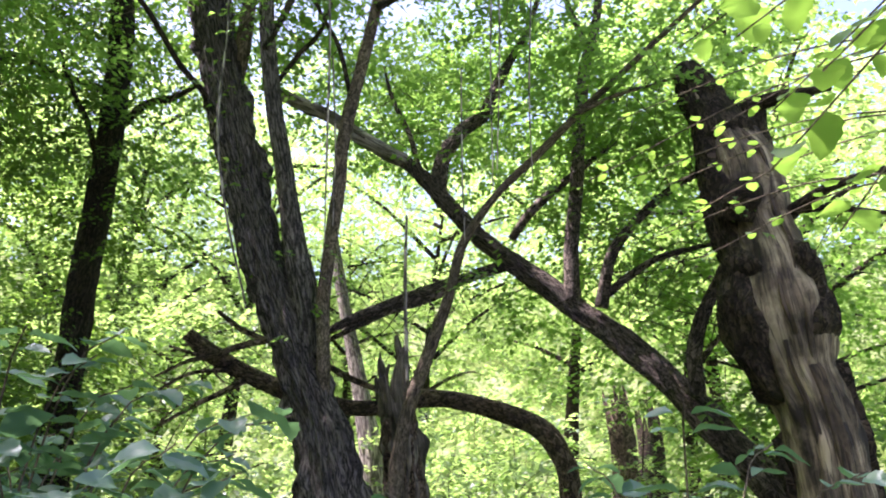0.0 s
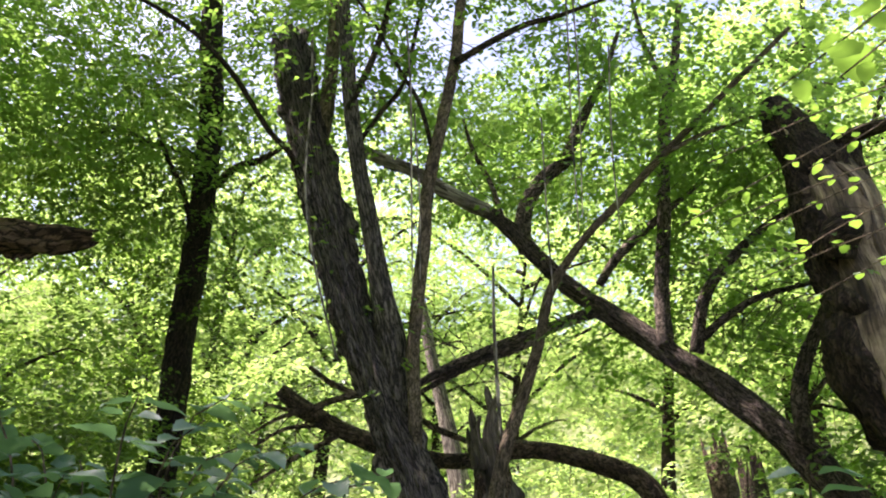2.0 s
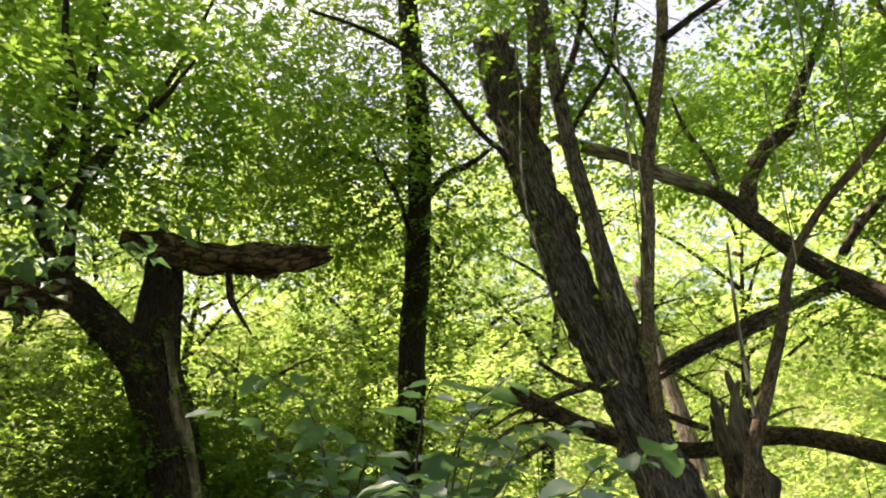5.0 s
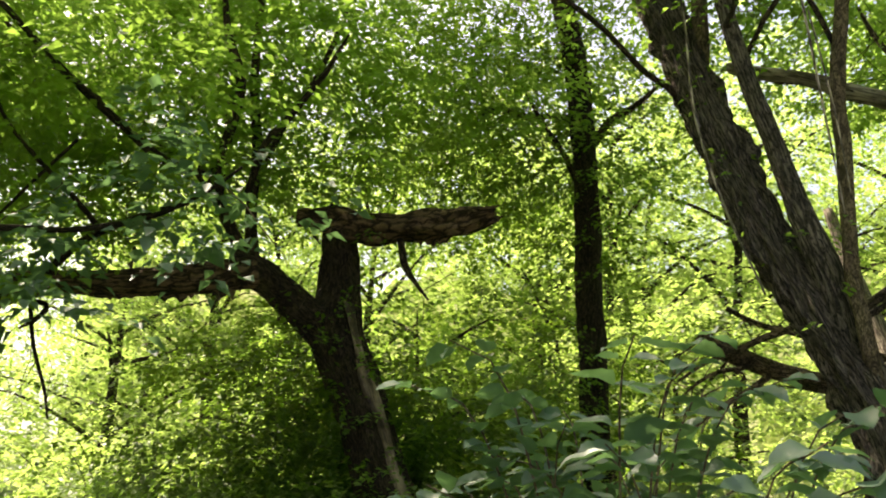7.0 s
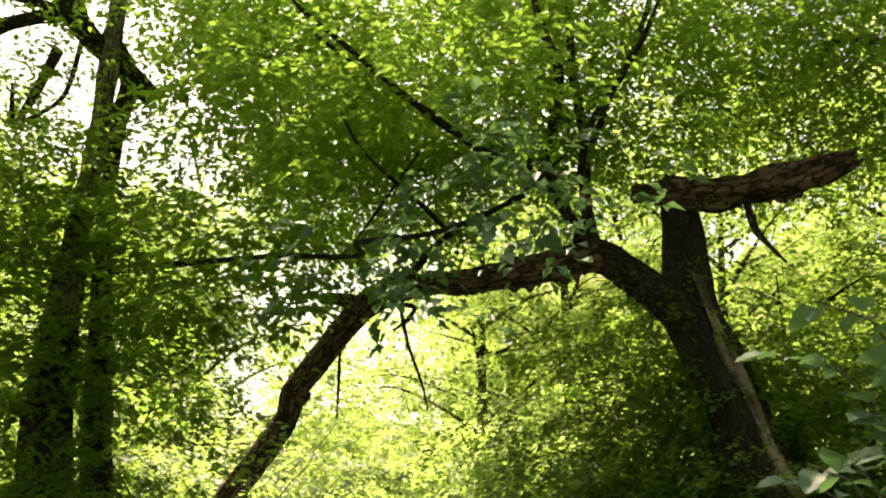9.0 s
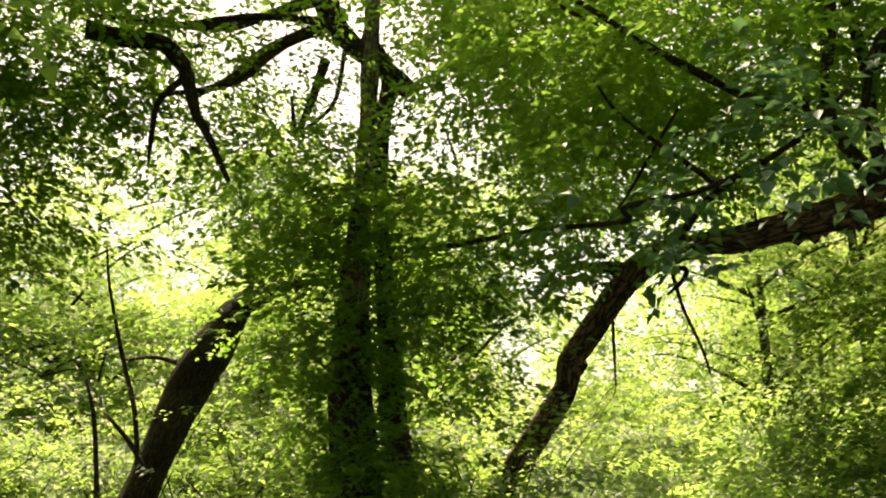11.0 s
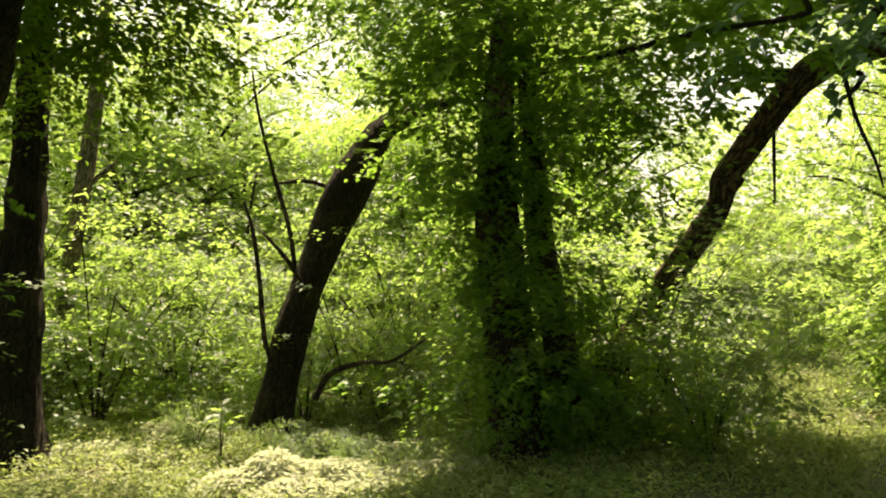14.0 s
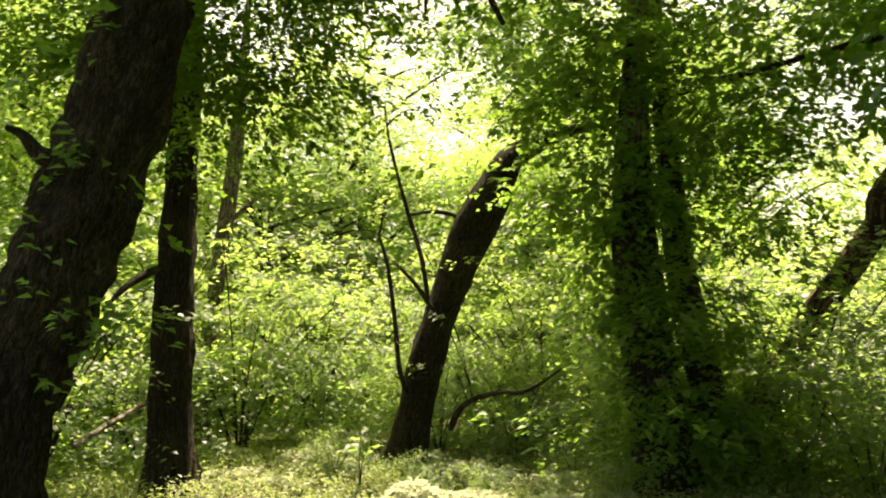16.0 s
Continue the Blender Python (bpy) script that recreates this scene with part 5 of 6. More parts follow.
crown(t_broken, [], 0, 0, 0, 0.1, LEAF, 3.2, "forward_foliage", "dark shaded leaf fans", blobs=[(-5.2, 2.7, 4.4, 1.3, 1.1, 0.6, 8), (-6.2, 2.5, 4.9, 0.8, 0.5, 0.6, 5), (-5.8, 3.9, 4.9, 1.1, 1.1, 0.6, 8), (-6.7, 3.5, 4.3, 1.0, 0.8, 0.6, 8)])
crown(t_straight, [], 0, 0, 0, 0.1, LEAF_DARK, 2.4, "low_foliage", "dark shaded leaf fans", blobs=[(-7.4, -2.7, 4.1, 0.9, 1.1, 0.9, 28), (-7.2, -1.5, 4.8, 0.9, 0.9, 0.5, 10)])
crown(t_far, far_limbs, 30, 0.4, (1.5, 1.5, 1.0), 0.1, LEAF_FAR, 2.5)

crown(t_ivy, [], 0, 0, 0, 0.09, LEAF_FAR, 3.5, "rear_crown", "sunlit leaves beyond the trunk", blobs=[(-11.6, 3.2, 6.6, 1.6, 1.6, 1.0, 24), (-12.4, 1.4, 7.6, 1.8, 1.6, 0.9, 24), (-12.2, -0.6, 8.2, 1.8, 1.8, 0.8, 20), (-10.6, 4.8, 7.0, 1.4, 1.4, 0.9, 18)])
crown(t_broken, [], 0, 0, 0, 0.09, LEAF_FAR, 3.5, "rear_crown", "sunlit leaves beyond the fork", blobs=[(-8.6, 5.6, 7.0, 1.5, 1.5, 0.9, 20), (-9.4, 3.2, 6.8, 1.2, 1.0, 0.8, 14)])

crown(t_ivy, [], 0, 0, 0, 0.095, LEAF, 3.5, "far_side_crown", "green leaves beyond the trunk", blobs=[(-11.8, 2.2, 5.7, 1.3, 1.2, 0.8, 24), (-12.0, 0.6, 6.5, 1.3, 1.2, 0.6, 18), (-12.0, -2.8, 5.9, 1.3, 1.1, 0.8, 20), (-11.6, -0.9, 6.9, 1.5, 1.3, 0.6, 18), (-10.8, 4.4, 5.8, 1.2, 1.2, 0.8, 18), (-10.6, 2.8, 7.2, 1.3, 1.3, 0.7, 18)])

# leaves that close the upper view between the trunks
for tree, mat, blobs in (
        (t_ivy, LEAF, [(-11.3, -0.9, 6.4, 1.1, 1.1, 0.7, 14), (-12.1, -0.5, 5.9, 1.1, 1.1, 0.7, 12), (-11.6, 0.8, 5.7, 1.1, 1.1, 0.7, 14), (-9.7, 2.4, 6.8, 1.1, 1.1, 0.7, 14), (-10.8, 2.5, 4.1, 1.1, 1.1, 0.7, 6), (-11.2, 0.4, 7.7, 1.1, 1.1, 0.7, 14), (-10.8, -1.3, 7.4, 1.1, 1.1, 0.7, 12), (-11.4, 0.5, 4.9, 1.1, 1.1, 0.7, 14), (-9.9, 2.7, 6.3, 1.1, 1.1, 0.7, 12), (-10.2, 3.1, 5.4, 1.1, 1.1, 0.7, 8)]),
        (t_broken, LEAF, [(-11.5, 3.9, 5.8, 1.0, 1.0, 0.6, 12), (-11.1, 4.9, 5.7, 1.0, 1.0, 0.6, 12), (-11.9, 5.0, 5.2, 1.0, 1.0, 0.6, 7), (-10.3, 5.5, 5.3, 1.0, 1.0, 0.6, 10), (-11.9, 3.4, 5.1, 1.0, 1.0, 0.6, 8), (-8.9, 2.9, 7.0, 1.1, 1.1, 0.7, 14), (-8.8, 4.0, 6.4, 1.1, 1.1, 0.7, 10), (-8.9, 4.8, 5.4, 1.1, 1.1, 0.7, 6), (-8.4, 2.9, 6.6, 1.1, 1.1, 0.7, 12), (-7.6, 4.1, 6.2, 1.1, 1.1, 0.7, 10), (-10.2, 2.6, 4.4, 1.1, 1.1, 0.7, 8)]),
        (t_lean, LEAF_FAR, [(-13.5, -0.7, 6.5, 1.0, 1.0, 0.6, 10), (-13.1, 0.4, 6.2, 1.0, 1.0, 0.6, 10), (-13.9, -2.0, 6.4, 1.0, 1.0, 0.6, 8), (-12.7, 1.2, 5.9, 1.0, 1.0, 0.6, 10), (-11.4, -2.5, 6.8, 1.1, 1.1, 0.7, 12), (-12.4, -1.0, 6.4, 1.1, 1.1, 0.7, 14), (-11.6, -0.1, 7.0, 1.1, 1.1, 0.7, 12), (-12.5, -3.2, 5.4, 1.1, 1.1, 0.7, 12), (-13.5, -2.8, 4.2, 1.1, 1.1, 0.7, 8), (-12.4, 0.7, 5.3, 1.1, 1.1, 0.7, 12), (-13.2, -2.6, 5.7, 1.1, 1.1, 0.7, 12), (-12.3, 0.5, 5.8, 1.1, 1.1, 0.7, 12), (-13.1, -1.3, 6.3, 1.1, 1.1, 0.7, 12)]),
        (t_straight, LEAF_DARK, [(-10.0, -3.3, 4.2, 1.1, 1.1, 0.7, 12), (-10.3, -2.8, 4.3, 1.1, 1.1, 0.7, 10), (-9.9, -3.1, 5.2, 1.1, 1.1, 0.7, 12), (-10.4, -3.6, 4.7, 1.1, 1.1, 0.7, 10)])):
    crown(tree, [], 0, 0, 0, 0.1, mat, 3.5, "outer_crown", "loose leaf fans of the outer crown", blobs=blobs, per=8)


# unseen high canopy added to shade the clearing, with openings for the sun
HIGH = dict(k=20, size=(0.5, 0.5, 0.12), per=7, twig=0.6)
for tree, blobs in (
        (t_broken, [(-6.6, 5.0, 9.6, 2.6, 2.4, 1.0, 6), (-8.6, 6.0, 10.4, 2.6, 2.4, 1.0, 4)]),
        (t_ivy, [(-9.6, 2.4, 10.0, 2.8, 2.6, 1.2, 6), (-11.4, 0.4, 10.4, 2.4, 2.4, 1.0, 4)]),
        (t_dark, [(-5.4, 8.4, 11.0, 2.6, 2.2, 1.2, 6), (-3.2, 9.0, 10.6, 2.4, 2.0, 1.0, 4)]),
        (t_main, [(-2.8, 6.2, 9.6, 2.3, 2.2, 0.8, 4), (-0.6, 7.4, 9.8, 2.2, 2.0, 0.8, 3)]),
        (t_near, [(-5.4, 0.6, 9.8, 2.8, 2.6, 1.0, 6), (-7.8, -2.2, 9.6, 2.8, 2.4, 1.0, 6)]),
        (t_straight, [(-10.6, -3.0, 9.6, 2.6, 2.4, 1.0, 5)])):
    crown(tree, [], 0, 0, 0, 0.24, LEAF, 6.0, "shade_crown", "unseen canopy leaves added to shade the clearing", blobs=blobs, **HIGH)

# ---- the wood around ----
def wood_tree(name, label, height, spread, n_limbs, n_sprays, leaf, low, seed, mat, shape=RHOMB):
    """A forest tree at the origin: trunk, limbs and a loose layered crown that starts low."""
    r = np.random.default_rng(seed)
    tree = thing(name, (0, 0, 0), label, "tree", "trees of the wood")
    bend = r.uniform(-0.12, 0.12, 2) * height
    rt = height * 0.012 + 0.03
    trunk = [(bend[0] * s * s, bend[1] * s * s, height * 0.92 * s - 0.1, rt * (1.25 - 1.15 * s)) for s in (0, 0.15, 0.35, 0.55, 0.75, 1.0)]
    part("trunk", limb_mesh("trunk", trunk, BARK_DARK, (0, 0, 0), seed, step=0.25, sides=10), tree)
    centres, outs = [], []
    line = spline(trunk, 0.1)
    for i in range(n_limbs):
        s = low + (0.96 - low) * (i + r.uniform(0, 0.8)) / n_limbs
        o = line[int(s * (len(line) - 1)), :3]
        a = i * 2.4 + r.uniform(-0.4, 0.4)
        reach = spread * (0.45 + 0.75 * math.sin(math.pi * min(1.0, 0.25 + s * 0.75))) * r.uniform(0.7, 1.2)
        rise = reach * r.uniform(0.2, 0.7)
        d = np.array([math.cos(a), math.sin(a), 0])
        pts = [(*o, rt * 0.42), (*(o + d * reach * 0.4 + [0, 0, rise * 0.55]), rt * 0.28), (*(o + d * reach * 0.8 + [0, 0, rise * 0.9]), rt * 0.15), (*(o + d * reach + [0, 0, rise * 0.85]), 0.006)]
        part("limb", limb_mesh("limb", pts, BARK_DARK, (0, 0, 0), seed + i, step=0.3, sides=6), tree)
        l = spline(pts, 0.1)[:, :3]
        k = n_sprays // n_limbs // 26
        at = l[(r.uniform(0.3, 1, k) * (len(l) - 1)).astype(int)]
        off = r.normal(0, 1, (k, 3)) * np.array([0.28, 0.28, 0.14]) * reach
        c, o = clumped(at + off, unit(off + d * 0.3), 26, (0.5, 0.5, 0.06), r)
        centres.append(c)
        outs.append(o)
    c, o = np.vstack(centres), np.vstack(outs)
    keep = c[:, 2] > 0.4
    P, D, N, L = sprays(c[keep], o[keep], leaf * 1.08, per=11, twig=0.5, r=r)
    part("crown", leaf_cloud("crown", P, D, N, L, mat, 0.9, shape), tree)
    return tree


def bush(name, label, height, spread, n_sprays, leaf, seed, mat, shape=RHOMB):
    r = np.random.default_rng(seed)
    b = thing(name, (0, 0, 0), label, "bush", "undergrowth bushes")
    centres, outs = [], []
    for i in range(7):
        a, reach = i * 2.4 + r.uniform(-0.5, 0.5), spread * r.uniform(0.4, 1.0)
        h = height * r.uniform(0.6, 1.0)
        d = np.array([math.cos(a), math.sin(a), 0])
        pts = [(*(d * 0.05), 0.018)[:2] + (-0.05, 0.018), (*(d * reach * 0.35 + [0, 0, h * 0.5]), 0.012), (*(d * reach * 0.8 + [0, 0, h * 0.9]), 0.008), (*(d * reach + [0, 0, h]), 0.003)]
        part("stem", limb_mesh("stem", pts, BARK_DARK, (0, 0, 0), seed + i, step=0.4, sides=4), b)
        l = spline(pts, 0.06)[:, :3]
        k = n_sprays // 7 // 16
        at = l[(r.uniform(0.12, 1, k) * (len(l) - 1)).astype(int)]
        off = r.normal(0, 1, (k, 3)) * np.array([0.2, 0.2, 0.12]) * height
        c, o = clumped(at + off, unit(off + d * 0.3), 16, (0.3, 0.3, 0.045), r)
        centres.append(c)
        outs.append(o)
    c, o = np.vstack(centres), np.vstack(outs)
    c[:, 2] = np.abs(c[:, 2])
    P, D, N, L = sprays(c, o, leaf * 1.04, per=15, twig=0.35, r=r)
    part("foliage", leaf_cloud("foliage", P, D, N, L, mat, 0.85, shape), b)
    return b


def polar(yaw, dist):
    return -math.sin(radians(yaw)) * dist - 0.3, math.cos(radians(yaw)) * dist


KINDS = [
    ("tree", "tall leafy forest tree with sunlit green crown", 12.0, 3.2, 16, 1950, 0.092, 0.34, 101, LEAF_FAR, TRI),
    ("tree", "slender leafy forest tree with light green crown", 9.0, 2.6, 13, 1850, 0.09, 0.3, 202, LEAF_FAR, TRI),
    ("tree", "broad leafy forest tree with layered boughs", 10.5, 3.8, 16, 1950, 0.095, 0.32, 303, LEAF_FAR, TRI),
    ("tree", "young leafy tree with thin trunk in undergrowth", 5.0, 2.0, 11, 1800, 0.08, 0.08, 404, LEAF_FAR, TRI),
    # kind 4: coarse trees out of view, added to block sky light
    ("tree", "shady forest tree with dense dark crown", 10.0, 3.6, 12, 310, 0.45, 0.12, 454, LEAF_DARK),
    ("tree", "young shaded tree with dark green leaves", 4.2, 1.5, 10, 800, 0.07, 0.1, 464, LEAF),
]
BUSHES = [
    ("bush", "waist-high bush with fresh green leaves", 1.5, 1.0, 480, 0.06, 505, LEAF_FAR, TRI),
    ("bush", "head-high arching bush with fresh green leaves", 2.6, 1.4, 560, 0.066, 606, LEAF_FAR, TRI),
    # takes the paler far leaf too, which lifts its brightness in the shade
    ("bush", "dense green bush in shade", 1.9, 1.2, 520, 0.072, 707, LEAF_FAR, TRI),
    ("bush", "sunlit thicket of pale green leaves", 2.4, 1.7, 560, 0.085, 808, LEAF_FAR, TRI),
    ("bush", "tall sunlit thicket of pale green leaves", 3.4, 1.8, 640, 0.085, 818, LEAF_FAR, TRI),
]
TREES_FAR = [  # kind, yaw, distance, scale
    (1, 118, 16.5, 1.0), (1, 78, 21, 1.0), (1, 79, 25, 1.2), (0, 87, 26, 0.95), (1, 99.5, 25, 1.2), (1, 74, 25, 1.15), (3, 86, 17, 1.1), (3, 93, 20, 1.2), (1, 88, 22, 0.9), (1, 101, 20, 0.85), (1, 106, 18, 0.8), (1, 121, 21, 1.0), (3, 117, 15.5, 1.2),
    (0, 22, 19.5, 1.0), (0, -19, 18.8, 0.95), (1, 55, 19.2, 1.0), (0, -34, 20, 1.0), (0, -25, 13.5, 1.0), (4, 292, 7.5, 0.9),
    (2, -24, 19, 1.0), (1, -17, 19.8, 1.0), (0, -9, 21.5, 1.05), (2, 1, 21, 1.0), (1, 6, 21, 1.0),
]
TREES_BEHIND = [
    (0, 14, 20, 1.0), (2, 20, 21.5, 0.95), (1, 25, 19, 1.05), (0, 27, 21.5, 1.1), (2, 39, 20, 1.0), (1, 44, 20.5, 1.1),
    (0, 49, 22, 1.05), (2, 53, 24, 0.95), (0, 77, 24, 0.95), (3, 84, 19, 1.05), (3, 99, 19.5, 1.2), (3, 106, 17.5, 1.1),
    (1, 110, 21, 0.85), (0, 116, 21, 0.95), (1, 124, 21.5, 1.0), (2, 133, 14, 1.0), (3, 88, 18, 1.1),
]
# the kind 4 rows only darken the scene from behind, never in view
TREES_ROUND = [
    (3, 18, 15, 1.1), (5, 35, 9.6, 1.0), (5, 41, 9.4, 0.9), (5, -24, 9, 1.0), (2, 140, 9, 1.0), (4, 165, 6.5, 1.0), (4, 190, 7, 1.1),
    (4, 215, 6.5, 1.0), (4, 240, 6.5, 1.0), (4, 262, 7, 1.1), (4, -80, 6.5, 0.9), (2, -52, 10, 1.0), (4, 152, 12, 1.2), (4, 180, 12, 1.2),
    (4, 205, 12, 1.2), (4, 230, 12, 1.2), (4, 255, 12, 1.2), (4, 278, 12, 1.2), (4, -58, 13, 1.2),
]
TREES_AT = TREES_FAR + TREES_BEHIND + TREES_ROUND
BUSHES_AHEAD = [  # kind, yaw, distance, scale
    (1, -26, 9.5, 1.0), (0, -20, 9, 1.0), (1, -14, 10.5, 1.0), (0, -8, 9.5, 1.1), (1, -2, 11, 1.0), (1, 4, 10, 0.9), (4, -6, 15, 1.0),
    (4, -1, 17, 1.1), (3, 2, 14, 1.0), (0, 9, 9, 1.2), (1, 14, 10, 1.0), (1, 20, 9.8, 1.0), (0, 24, 8.5, 1.2), (1, 29, 10, 1.1),
    (0, 33, 8.6, 1.2), (1, 37, 10.5, 1.0), (1, 42, 9.5, 1.0),
]
BUSHES_SIDE = [
    (0, 46, 8.6, 1.2), (1, 51, 10.5, 1.0), (1, 54, 12.5, 0.9), (2, 73, 8.8, 1.18), (2, 76, 8.6, 1.0), (2, 70, 9.6, 1.05), (2, 80.5, 9.6, 0.8),
    (2, 84, 10.4, 0.7), (1, 88, 12, 1.0), (1, 92, 11.5, 1.0), (1, 96, 12.4, 1.0), (1, 103, 12, 1.0), (1, 108, 11, 1.0), (1, 114, 11, 1.0),
    (4, 64, 24, 1.1), (3, 59, 18, 0.8), (3, 63, 19.5, 0.8),
]
BUSHES_CLEARING = [
    (3, 66.5, 18.5, 0.7), (3, 61, 21.5, 1.0), (3, 57, 15.5, 0.7), (1, 76, 13, 1.1), (1, 82, 12.5, 1.0), (1, 120, 10, 1.0), (2, 90, 10.6, 0.6),
    (2, 95, 10.6, 0.6), (0, 97, 8.4, 0.28), (0, 92, 8.0, 0.24), (0, 88, 7.8, 0.2), (0, 102, 9.2, 0.3), (0, 84, 7.6, 0.22),
    (2, 69, 7.9, 0.6), (0, 81.5, 8.3, 0.3), (0, 78, 8.2, 0.3), (0, 86.5, 8.6, 0.28),
]
BUSHES_AT = BUSHES_AHEAD + BUSHES_SIDE + BUSHES_CLEARING
thick = random.Random(5)
for ring, (dist, step) in enumerate(((12.8, 8.0), (15.5, 8.0), (18.5, 10.0))):
    yaw = 46 + ring * 2.3
    while yaw < 126:
        lane = (57 < yaw < 68 and dist < 20) or (86 < yaw < 105 and dist < 14)
        if not lane:
            BUSHES_AT.append((3 + int(thick.random() < 0.4 and not 62 < yaw < 78), yaw + thick.uniform(-2, 2), dist + thick.uniform(-1, 1), thick.uniform(0.75, 1.1) * (0.8 + 0.05 * dist / 3)))
        yaw += step * thick.uniform(0.8, 1.25)
for protos, rows, make in ((KINDS, TREES_AT, wood_tree), (BUSHES, BUSHES_AT, bush)):
    for k, spec in enumerate(protos):
        first = None
        for i, (kind, yaw, dist, s) in enumerate(rows):
            if kind != k:
                continue
            x, y = polar(yaw, dist)
            m = pose(x, y, float(ground_z(x, y)), 0, 0, (i * 137) % 360) @ Matrix.Scale(s, 4)
            if first is None:
                first = make(*spec)
                first.matrix_basis = m
                base_scale = s
            else:
                copy_thing(first, m @ Matrix.Scale(1 / base_scale, 4))

# far edge of the wood: too many leaves to count
n = 27000
yaw = rng.uniform(-60, 150, n)
dist = rng.uniform(27, 40, n)
top = np.where((yaw > 69.5) & (yaw < 73), 3.6, np.where(((yaw > 63) & (yaw < 76)) | ((yaw > 84) & (yaw < 108)), 7.0, np.where(yaw < 45, 17.0, np.where(yaw < 63, 8.0, 9.0)) + 1.6 * np.sin(yaw * 0.21) + 1.2 * np.sin(yaw * 0.47 + 1)))
c = np.stack([-np.sin(np.radians(yaw)) * dist, np.cos(np.radians(yaw)) * dist, rng.uniform(0, 1, n) * top + 0.05 * (dist - 13)], -1)
P, D, N, L = sprays(c, unit(rng.normal(0, 1, (n, 3))), 0.27, per=9, twig=1.1)
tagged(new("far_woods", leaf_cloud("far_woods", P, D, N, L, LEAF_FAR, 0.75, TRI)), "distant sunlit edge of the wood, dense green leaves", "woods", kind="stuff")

# backdrop behind the far wood: its emission stands in for sunlit haze
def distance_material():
    m, nt, out = nodes_of("glowing far haze")
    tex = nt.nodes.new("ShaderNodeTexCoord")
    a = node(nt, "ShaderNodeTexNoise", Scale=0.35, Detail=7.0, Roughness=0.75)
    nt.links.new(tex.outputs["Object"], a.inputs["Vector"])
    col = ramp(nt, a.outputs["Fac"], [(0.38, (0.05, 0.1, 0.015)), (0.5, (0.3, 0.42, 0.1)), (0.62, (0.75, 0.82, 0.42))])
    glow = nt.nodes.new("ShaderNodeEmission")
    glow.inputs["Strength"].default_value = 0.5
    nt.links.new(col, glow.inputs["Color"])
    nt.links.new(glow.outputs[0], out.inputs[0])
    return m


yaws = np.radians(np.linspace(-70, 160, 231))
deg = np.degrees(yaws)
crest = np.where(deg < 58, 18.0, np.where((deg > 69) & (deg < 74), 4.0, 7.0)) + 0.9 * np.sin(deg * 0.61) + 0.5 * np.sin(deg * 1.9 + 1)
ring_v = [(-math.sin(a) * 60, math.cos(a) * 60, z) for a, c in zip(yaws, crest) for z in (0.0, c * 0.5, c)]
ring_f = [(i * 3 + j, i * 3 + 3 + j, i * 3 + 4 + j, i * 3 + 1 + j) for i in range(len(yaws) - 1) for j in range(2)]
tagged(new("backdrop", mesh_of("backdrop", ring_v, ring_f, distance_material())), "glowing backdrop for the hazy sunlit distance", "backdrop", kind="structure")

# grass and low weeds of the clearing
def scatter(n, yaw0, yaw1, d0, d1):
    a, d = np.radians(rng.uniform(yaw0, yaw1, n)), np.sqrt(rng.uniform(d0**2, d1**2, n))
    x, y = -np.sin(a) * d - 0.4, np.cos(a) * d
    return np.stack([x, y, ground_z(x, y)], -1)


n = 52000
P = np.vstack([scatter(n // 2, 60, 122, 3.5, 12), scatter(n // 4, 55, 69, 8, 22), scatter(n // 4, -180, 180, 0.3, 8)])
n = len(P)
patch = np.sin(P[:, 0] * 1.7 + 2 * np.sin(P[:, 1] * 0.8)) + np.sin(P[:, 1] * 2.3 + P[:, 0]) + rng.normal(0, 0.7, n)
P = P[patch > -0.5]
n = len(P)
D = np.array([0, 0, 0.7]) + rng.normal(0, 0.9, (n, 3)) * [1, 1, 0.2]
tagged(new("grass", leaf_cloud("grass", P, D, rng.normal(0, 1, (n, 3)), rng.uniform(0.04, 0.14, n), GRASS, 0.09)), "patchy short grass on the clearing floor", "grass", kind="stuff")
c = np.vstack([scatter(8500, 62, 122, 5, 11.5), scatter(2600, 55, 69, 8, 22), scatter(900, -180, 180, 0.3, 8)])
lump = np.maximum(0, np.sin(c[:, 0] * 1.3 + 1.5 * np.sin(c[:, 1] * 0.9)) + np.sin(c[:, 1] * 1.9))
c[:, 2] += rng.uniform(0.01, 0.06, len(c)) + 0.09 * lump * rng.uniform(0, 1, len(c))
P, D, N, L = sprays(c, unit(rng.normal(0, 1, c.shape)), 0.05, per=6, twig=0.16, droop=-0.1)
tagged(new("weeds", leaf_cloud("weeds", P, D, N, L, GRASS)), "low leafy weeds over the forest floor", "weeds", kind="stuff")

# tussocks in front of the leaning tree, coloured pale to look sunlit
def tussock(x, y, clumps, label):
    """Pale lying blades and weed leaves in clumps of (dx, dy, height, radius, blades)."""
    ob = thing("grass_tussock", (x, y, 0), label, "grass tussock", "tussocks of the clearing")
    for dx, dy, h, rad, n in clumps:
        a, q = rng.uniform(0, 6.28, n), np.sqrt(rng.uniform(0, 1, n))
        off = np.stack([dx + np.cos(a) * q * rad, dy + np.sin(a) * q * rad, h * (1 - q**2) * rng.uniform(0.2, 1, n) ** 0.5], -1)
        off[:, 2] += ground_z(x + off[:, 0], y + off[:, 1])
        D = np.stack([np.cos(a), np.sin(a), 0.1 + 0 * a], -1) + rng.normal(0, 0.7, (n, 3)) * [1, 1, 0.4]
        lie = np.array([-0.35, 0.0, 1.0]) + rng.normal(0, 0.28, (n, 3))
        part("tuft", leaf_cloud("tuft", off, D, lie, rng.uniform(0.03, 0.1, n), GRASS_SUN, 0.45), ob)
    return ob


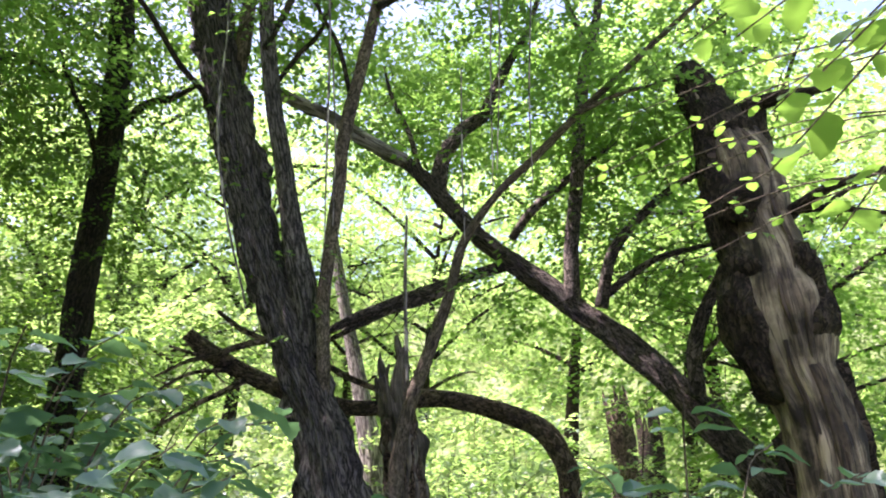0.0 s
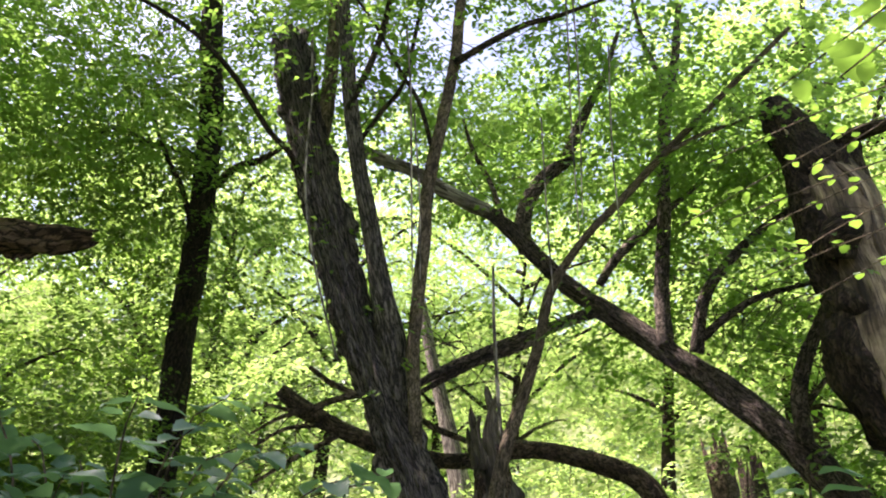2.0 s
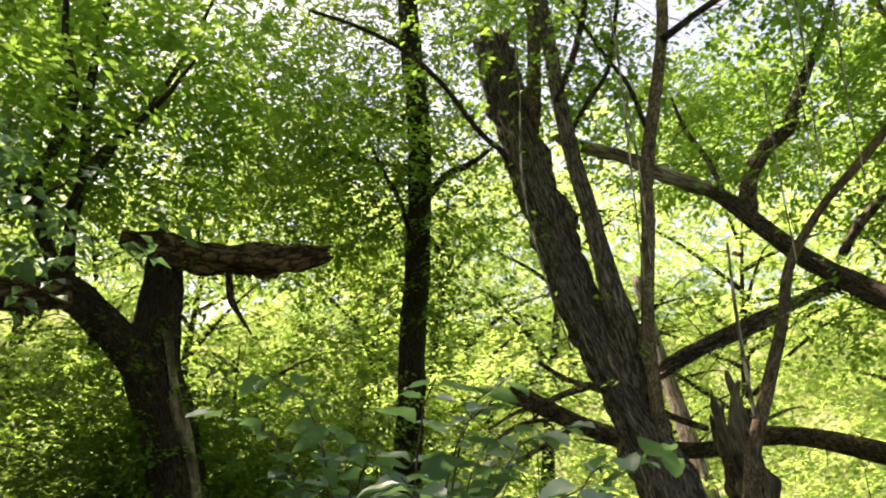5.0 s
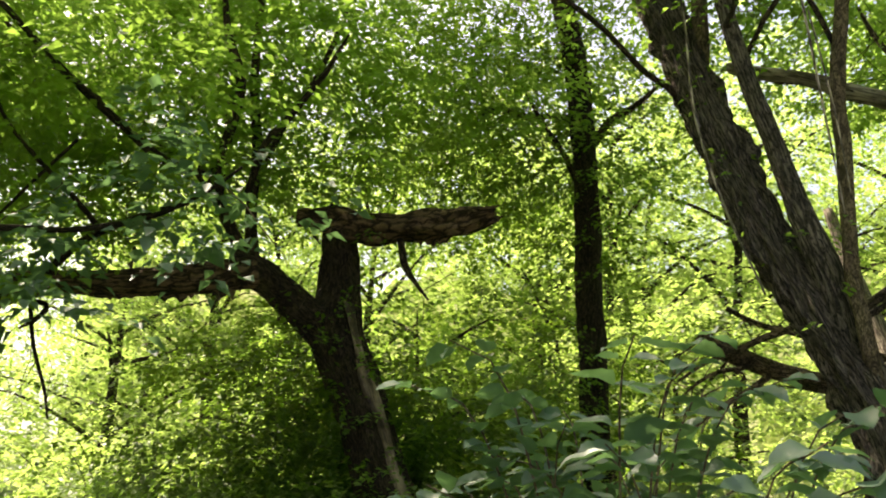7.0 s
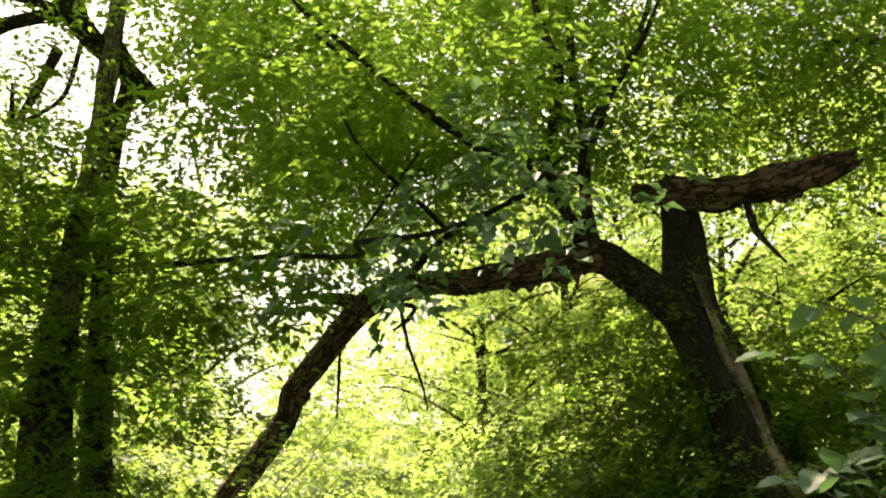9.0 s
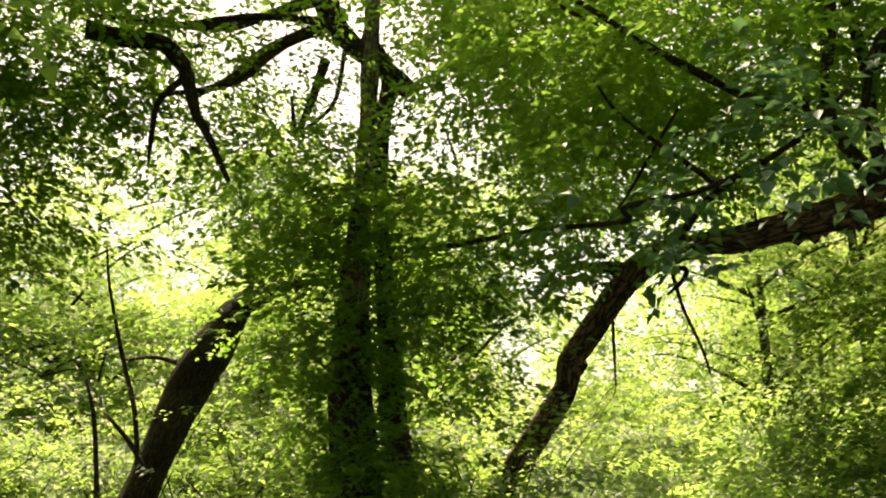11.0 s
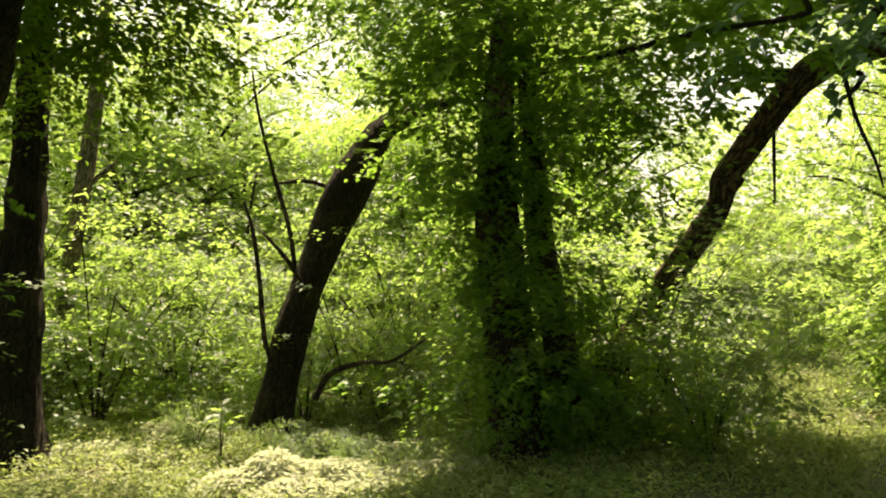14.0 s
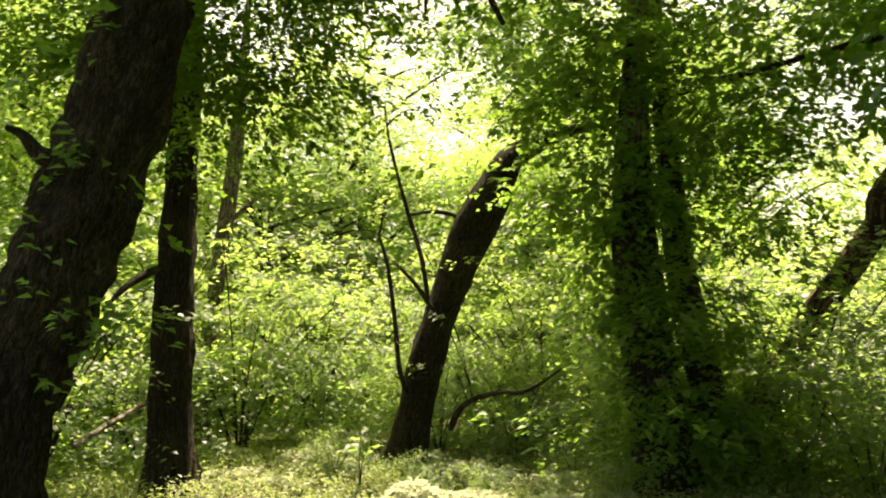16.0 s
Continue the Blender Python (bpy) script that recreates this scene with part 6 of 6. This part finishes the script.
tussock(-7.75, -0.5, [(0.0, -0.45, 0.3, 0.3, 1500), (0.05, -0.1, 0.2, 0.34, 1300), (0.1, -0.75, 0.16, 0.34, 1900), (-0.2, 0.1, 0.16, 0.42, 2600), (0.15, 0.35, 0.1, 0.44, 2600), (-0.1, 0.8, 0.13, 0.42, 2500), (0.35, -0.2, 0.12, 0.38, 1900), (-0.35, -0.3, 0.14, 0.36, 1600), (-0.15, 1.2, 0.1, 0.36, 1500)], "tussock of grass and weeds, painted pale as if sunlit")
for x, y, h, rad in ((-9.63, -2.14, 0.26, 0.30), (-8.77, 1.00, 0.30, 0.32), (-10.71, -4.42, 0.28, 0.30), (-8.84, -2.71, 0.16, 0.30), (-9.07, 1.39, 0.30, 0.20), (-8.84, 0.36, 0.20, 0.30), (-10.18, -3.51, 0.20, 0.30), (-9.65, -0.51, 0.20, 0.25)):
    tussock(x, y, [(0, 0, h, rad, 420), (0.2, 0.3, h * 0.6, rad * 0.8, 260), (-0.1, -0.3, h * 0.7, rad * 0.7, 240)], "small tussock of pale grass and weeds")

# ---- leaves close to the walk ----
def blade_mesh(name, mat, seed, width=0.3, sag=0.22, fold=0.32):
    """A single pointed leaf, one unit long, with a folded midrib, wavy toothed margin and curled tip."""
    r = np.random.default_rng(seed)
    n = 9
    x = np.linspace(0, 1, n)
    w = width * np.sin(np.pi * x**0.75) ** 0.8 * (1 + 0.07 * (-1.0) ** np.arange(n))
    w[0], w[-1] = 0.012, 0.0
    low = -sag * x**2 + 0.03 * np.sin(9 * x + r.uniform(0, 6))
    lift = fold * w
    verts = []
    for i in range(n):
        for s in (-1, -0.5, 0, 0.5, 1):
            verts.append((x[i], s * w[i], low[i] + abs(s) * lift[i] + 0.012 * math.sin(14 * x[i] + 5 * abs(s)) * abs(s)))
    faces = [(i * 5 + j, i * 5 + j + 1, i * 5 + j + 6, i * 5 + j + 5) for i in range(n - 1) for j in range(4)]
    return mesh_of(name, verts, faces, mat)


def sprig(name, label, category, twigs, n, leaf, mat, seed, width=0.3, start=0.2, droop=0.25, loose=0.28, sag=0.22, fold=0.32):
    """Twigs with single leaves in opposite pairs, every leaf a part of its own."""
    r = np.random.default_rng(seed)
    base = Vector(twigs[0][0][:3])
    ob = thing(name, base, label, category)
    shapes = [blade_mesh("leaf", mat, seed + i, width * (0.9 + 0.12 * i), sag, fold) for i in range(3)]
    for t, pts in enumerate(twigs):
        part("twig", limb_mesh("twig", pts, BARK_THIN, base, seed + t, step=0.06, sides=6), ob)
        q = spline(pts, 0.03)[:, :3]
        tang, u, v = frames_along(q)
        for i in range(n):
            s = start + (1 - start) * (i // 2 + 0.7) / ((n + 1) // 2)
            k = min(len(q) - 1, int(s * (len(q) - 1)))
            out = np.cross(tang[k], (0, 0, 1))
            out = unit(out) * (1 if i % 2 else -1) + 0.55 * tang[k] + r.normal(0, 0.22, 3) - [0, 0, droop]
            d = Vector(unit(out))
            nrm = Vector((0, 0, 1)) + Vector(r.normal(0, loose, 3))
            y = nrm.cross(d).normalized()
            z = d.cross(y)
            L = leaf * r.uniform(0.65, 1.2)
            leaf_ob = part("leaf", shapes[int(r.integers(3))], ob)
            leaf_ob.matrix_basis = Matrix.Translation(Vector(q[k]) - base + d * 0.015) @ Matrix((d, y, z)).transposed().to_4x4() @ Matrix.Scale(L, 4)
    return ob


def rising(yaw, dist, height, seed, n, spread=0.35, thick=0.009):
    """Stems of a shrub from one root."""
    r = np.random.default_rng(seed)
    x, y = polar(yaw, dist)
    out = []
    for i in range(n):
        a, h = i * 2.4 + r.uniform(-0.3, 0.3), height * r.uniform(0.7, 1.0)
        dx, dy = math.cos(a) * spread * r.uniform(0.5, 1.1), math.sin(a) * spread * r.uniform(0.5, 1.1)
        out.append([(x, y, 0.0, thick), (x + dx * 0.25, y + dy * 0.25, h * 0.5, thick * 0.8), (x + dx * 0.7, y + dy * 0.7, h * 0.92, thick * 0.5), (x + dx * 1.2, y + dy * 1.2, h, 0.002)])
    return out


sprig("shrub", "young shrub with broad grey-green pointed leaves", "shrub", rising(23, 2.4, 2.02, 1, 15, 0.5, 0.006), 26, 0.105, LEAF_NEAR, 11, start=0.52)
sprig("shrub", "low shrub with broad grey-green pointed leaves", "shrub", rising(18, 2.4, 1.88, 2, 14, 0.6, 0.006), 22, 0.105, LEAF_NEAR, 12, start=0.6)
sprig("shrub", "spreading shrub with broad grey-green pointed leaves", "shrub", rising(27, 2.7, 1.78, 3, 12, 0.45, 0.006), 22, 0.1, LEAF_NEAR, 13, start=0.55)
sprig("shrub", "seedling with pale green pointed leaves", "shrub", rising(-12, 2.2, 1.6, 4, 7, 0.45, 0.005), 10, 0.085, LEAF_NEAR, 14, start=0.75)
sprig("shrub", "seedling with pale green pointed leaves", "shrub", rising(-24, 2.0, 1.72, 5, 7, 0.45, 0.005), 10, 0.085, LEAF_NEAR, 15, start=0.75)
def fan(root, ends, thick=0.004):
    """Twigs that bow from one root to several ends."""
    out = []
    for e in ends:
        mid = [(a * 0.5 + b * 0.5) for a, b in zip(root, e)]
        out.append([(*root, thick), (mid[0], mid[1], mid[2] + 0.1, thick * 0.7), (*e, thick * 0.3)])
    return out


sprig("branch", "overhanging branch with bright lime leaves", "branch", fan((1.35, 1.0, 2.7), [
    (0.6, 1.5, 2.48), (0.68, 1.32, 2.3), (0.62, 1.45, 2.16), (0.78, 1.35, 2.05), (0.82, 1.3, 2.4), (0.55, 1.75, 2.6), (0.88, 1.5, 2.24), (0.74, 1.2, 2.46), (0.7, 1.6, 2.36), (0.86, 1.7, 2.12)]),
    12, 0.092, LEAF_YOUNG, 21, 0.34, 0.35, 0.04, 0.2, 0.1, 0.16)
for root, ends in (
        ((2.1, 2.7, 3.3), [(0.72, 3.2, 3.12), (1.05, 3.0, 2.98), (0.62, 3.4, 2.92)]),
        ((2.1, 2.8, 3.0), [(0.9, 3.2, 2.82), (0.95, 3.5, 2.72), (0.8, 3.3, 2.9)]),
        ((2.0, 2.7, 2.7), [(0.85, 3.3, 2.62), (1.0, 3.1, 2.48)])):
    sprig("branch", "thin bough with fresh green leaves", "branch", fan(root, ends, 0.005), 10, 0.07, LEAF_YOUNG, 22 + int(root[2] * 10), 0.3, 0.35, -0.04, 0.1, 0.05, 0.08)

x, y = polar(100.5, 8.6)
sprig("seedling", "seedling with a fan of pale long leaves", "plant", [[(x, y, 0.0, 0.008), (x + 0.02, y, 0.3, 0.006), (x + 0.03, y + 0.02, 0.52, 0.003)], [(x, y, 0.0, 0.008), (x, y + 0.03, 0.25, 0.006), (x - 0.05, y + 0.1, 0.4, 0.003)]], 9, 0.2, LEAF_FAR, 31, 0.17, 0.5, 0.1)
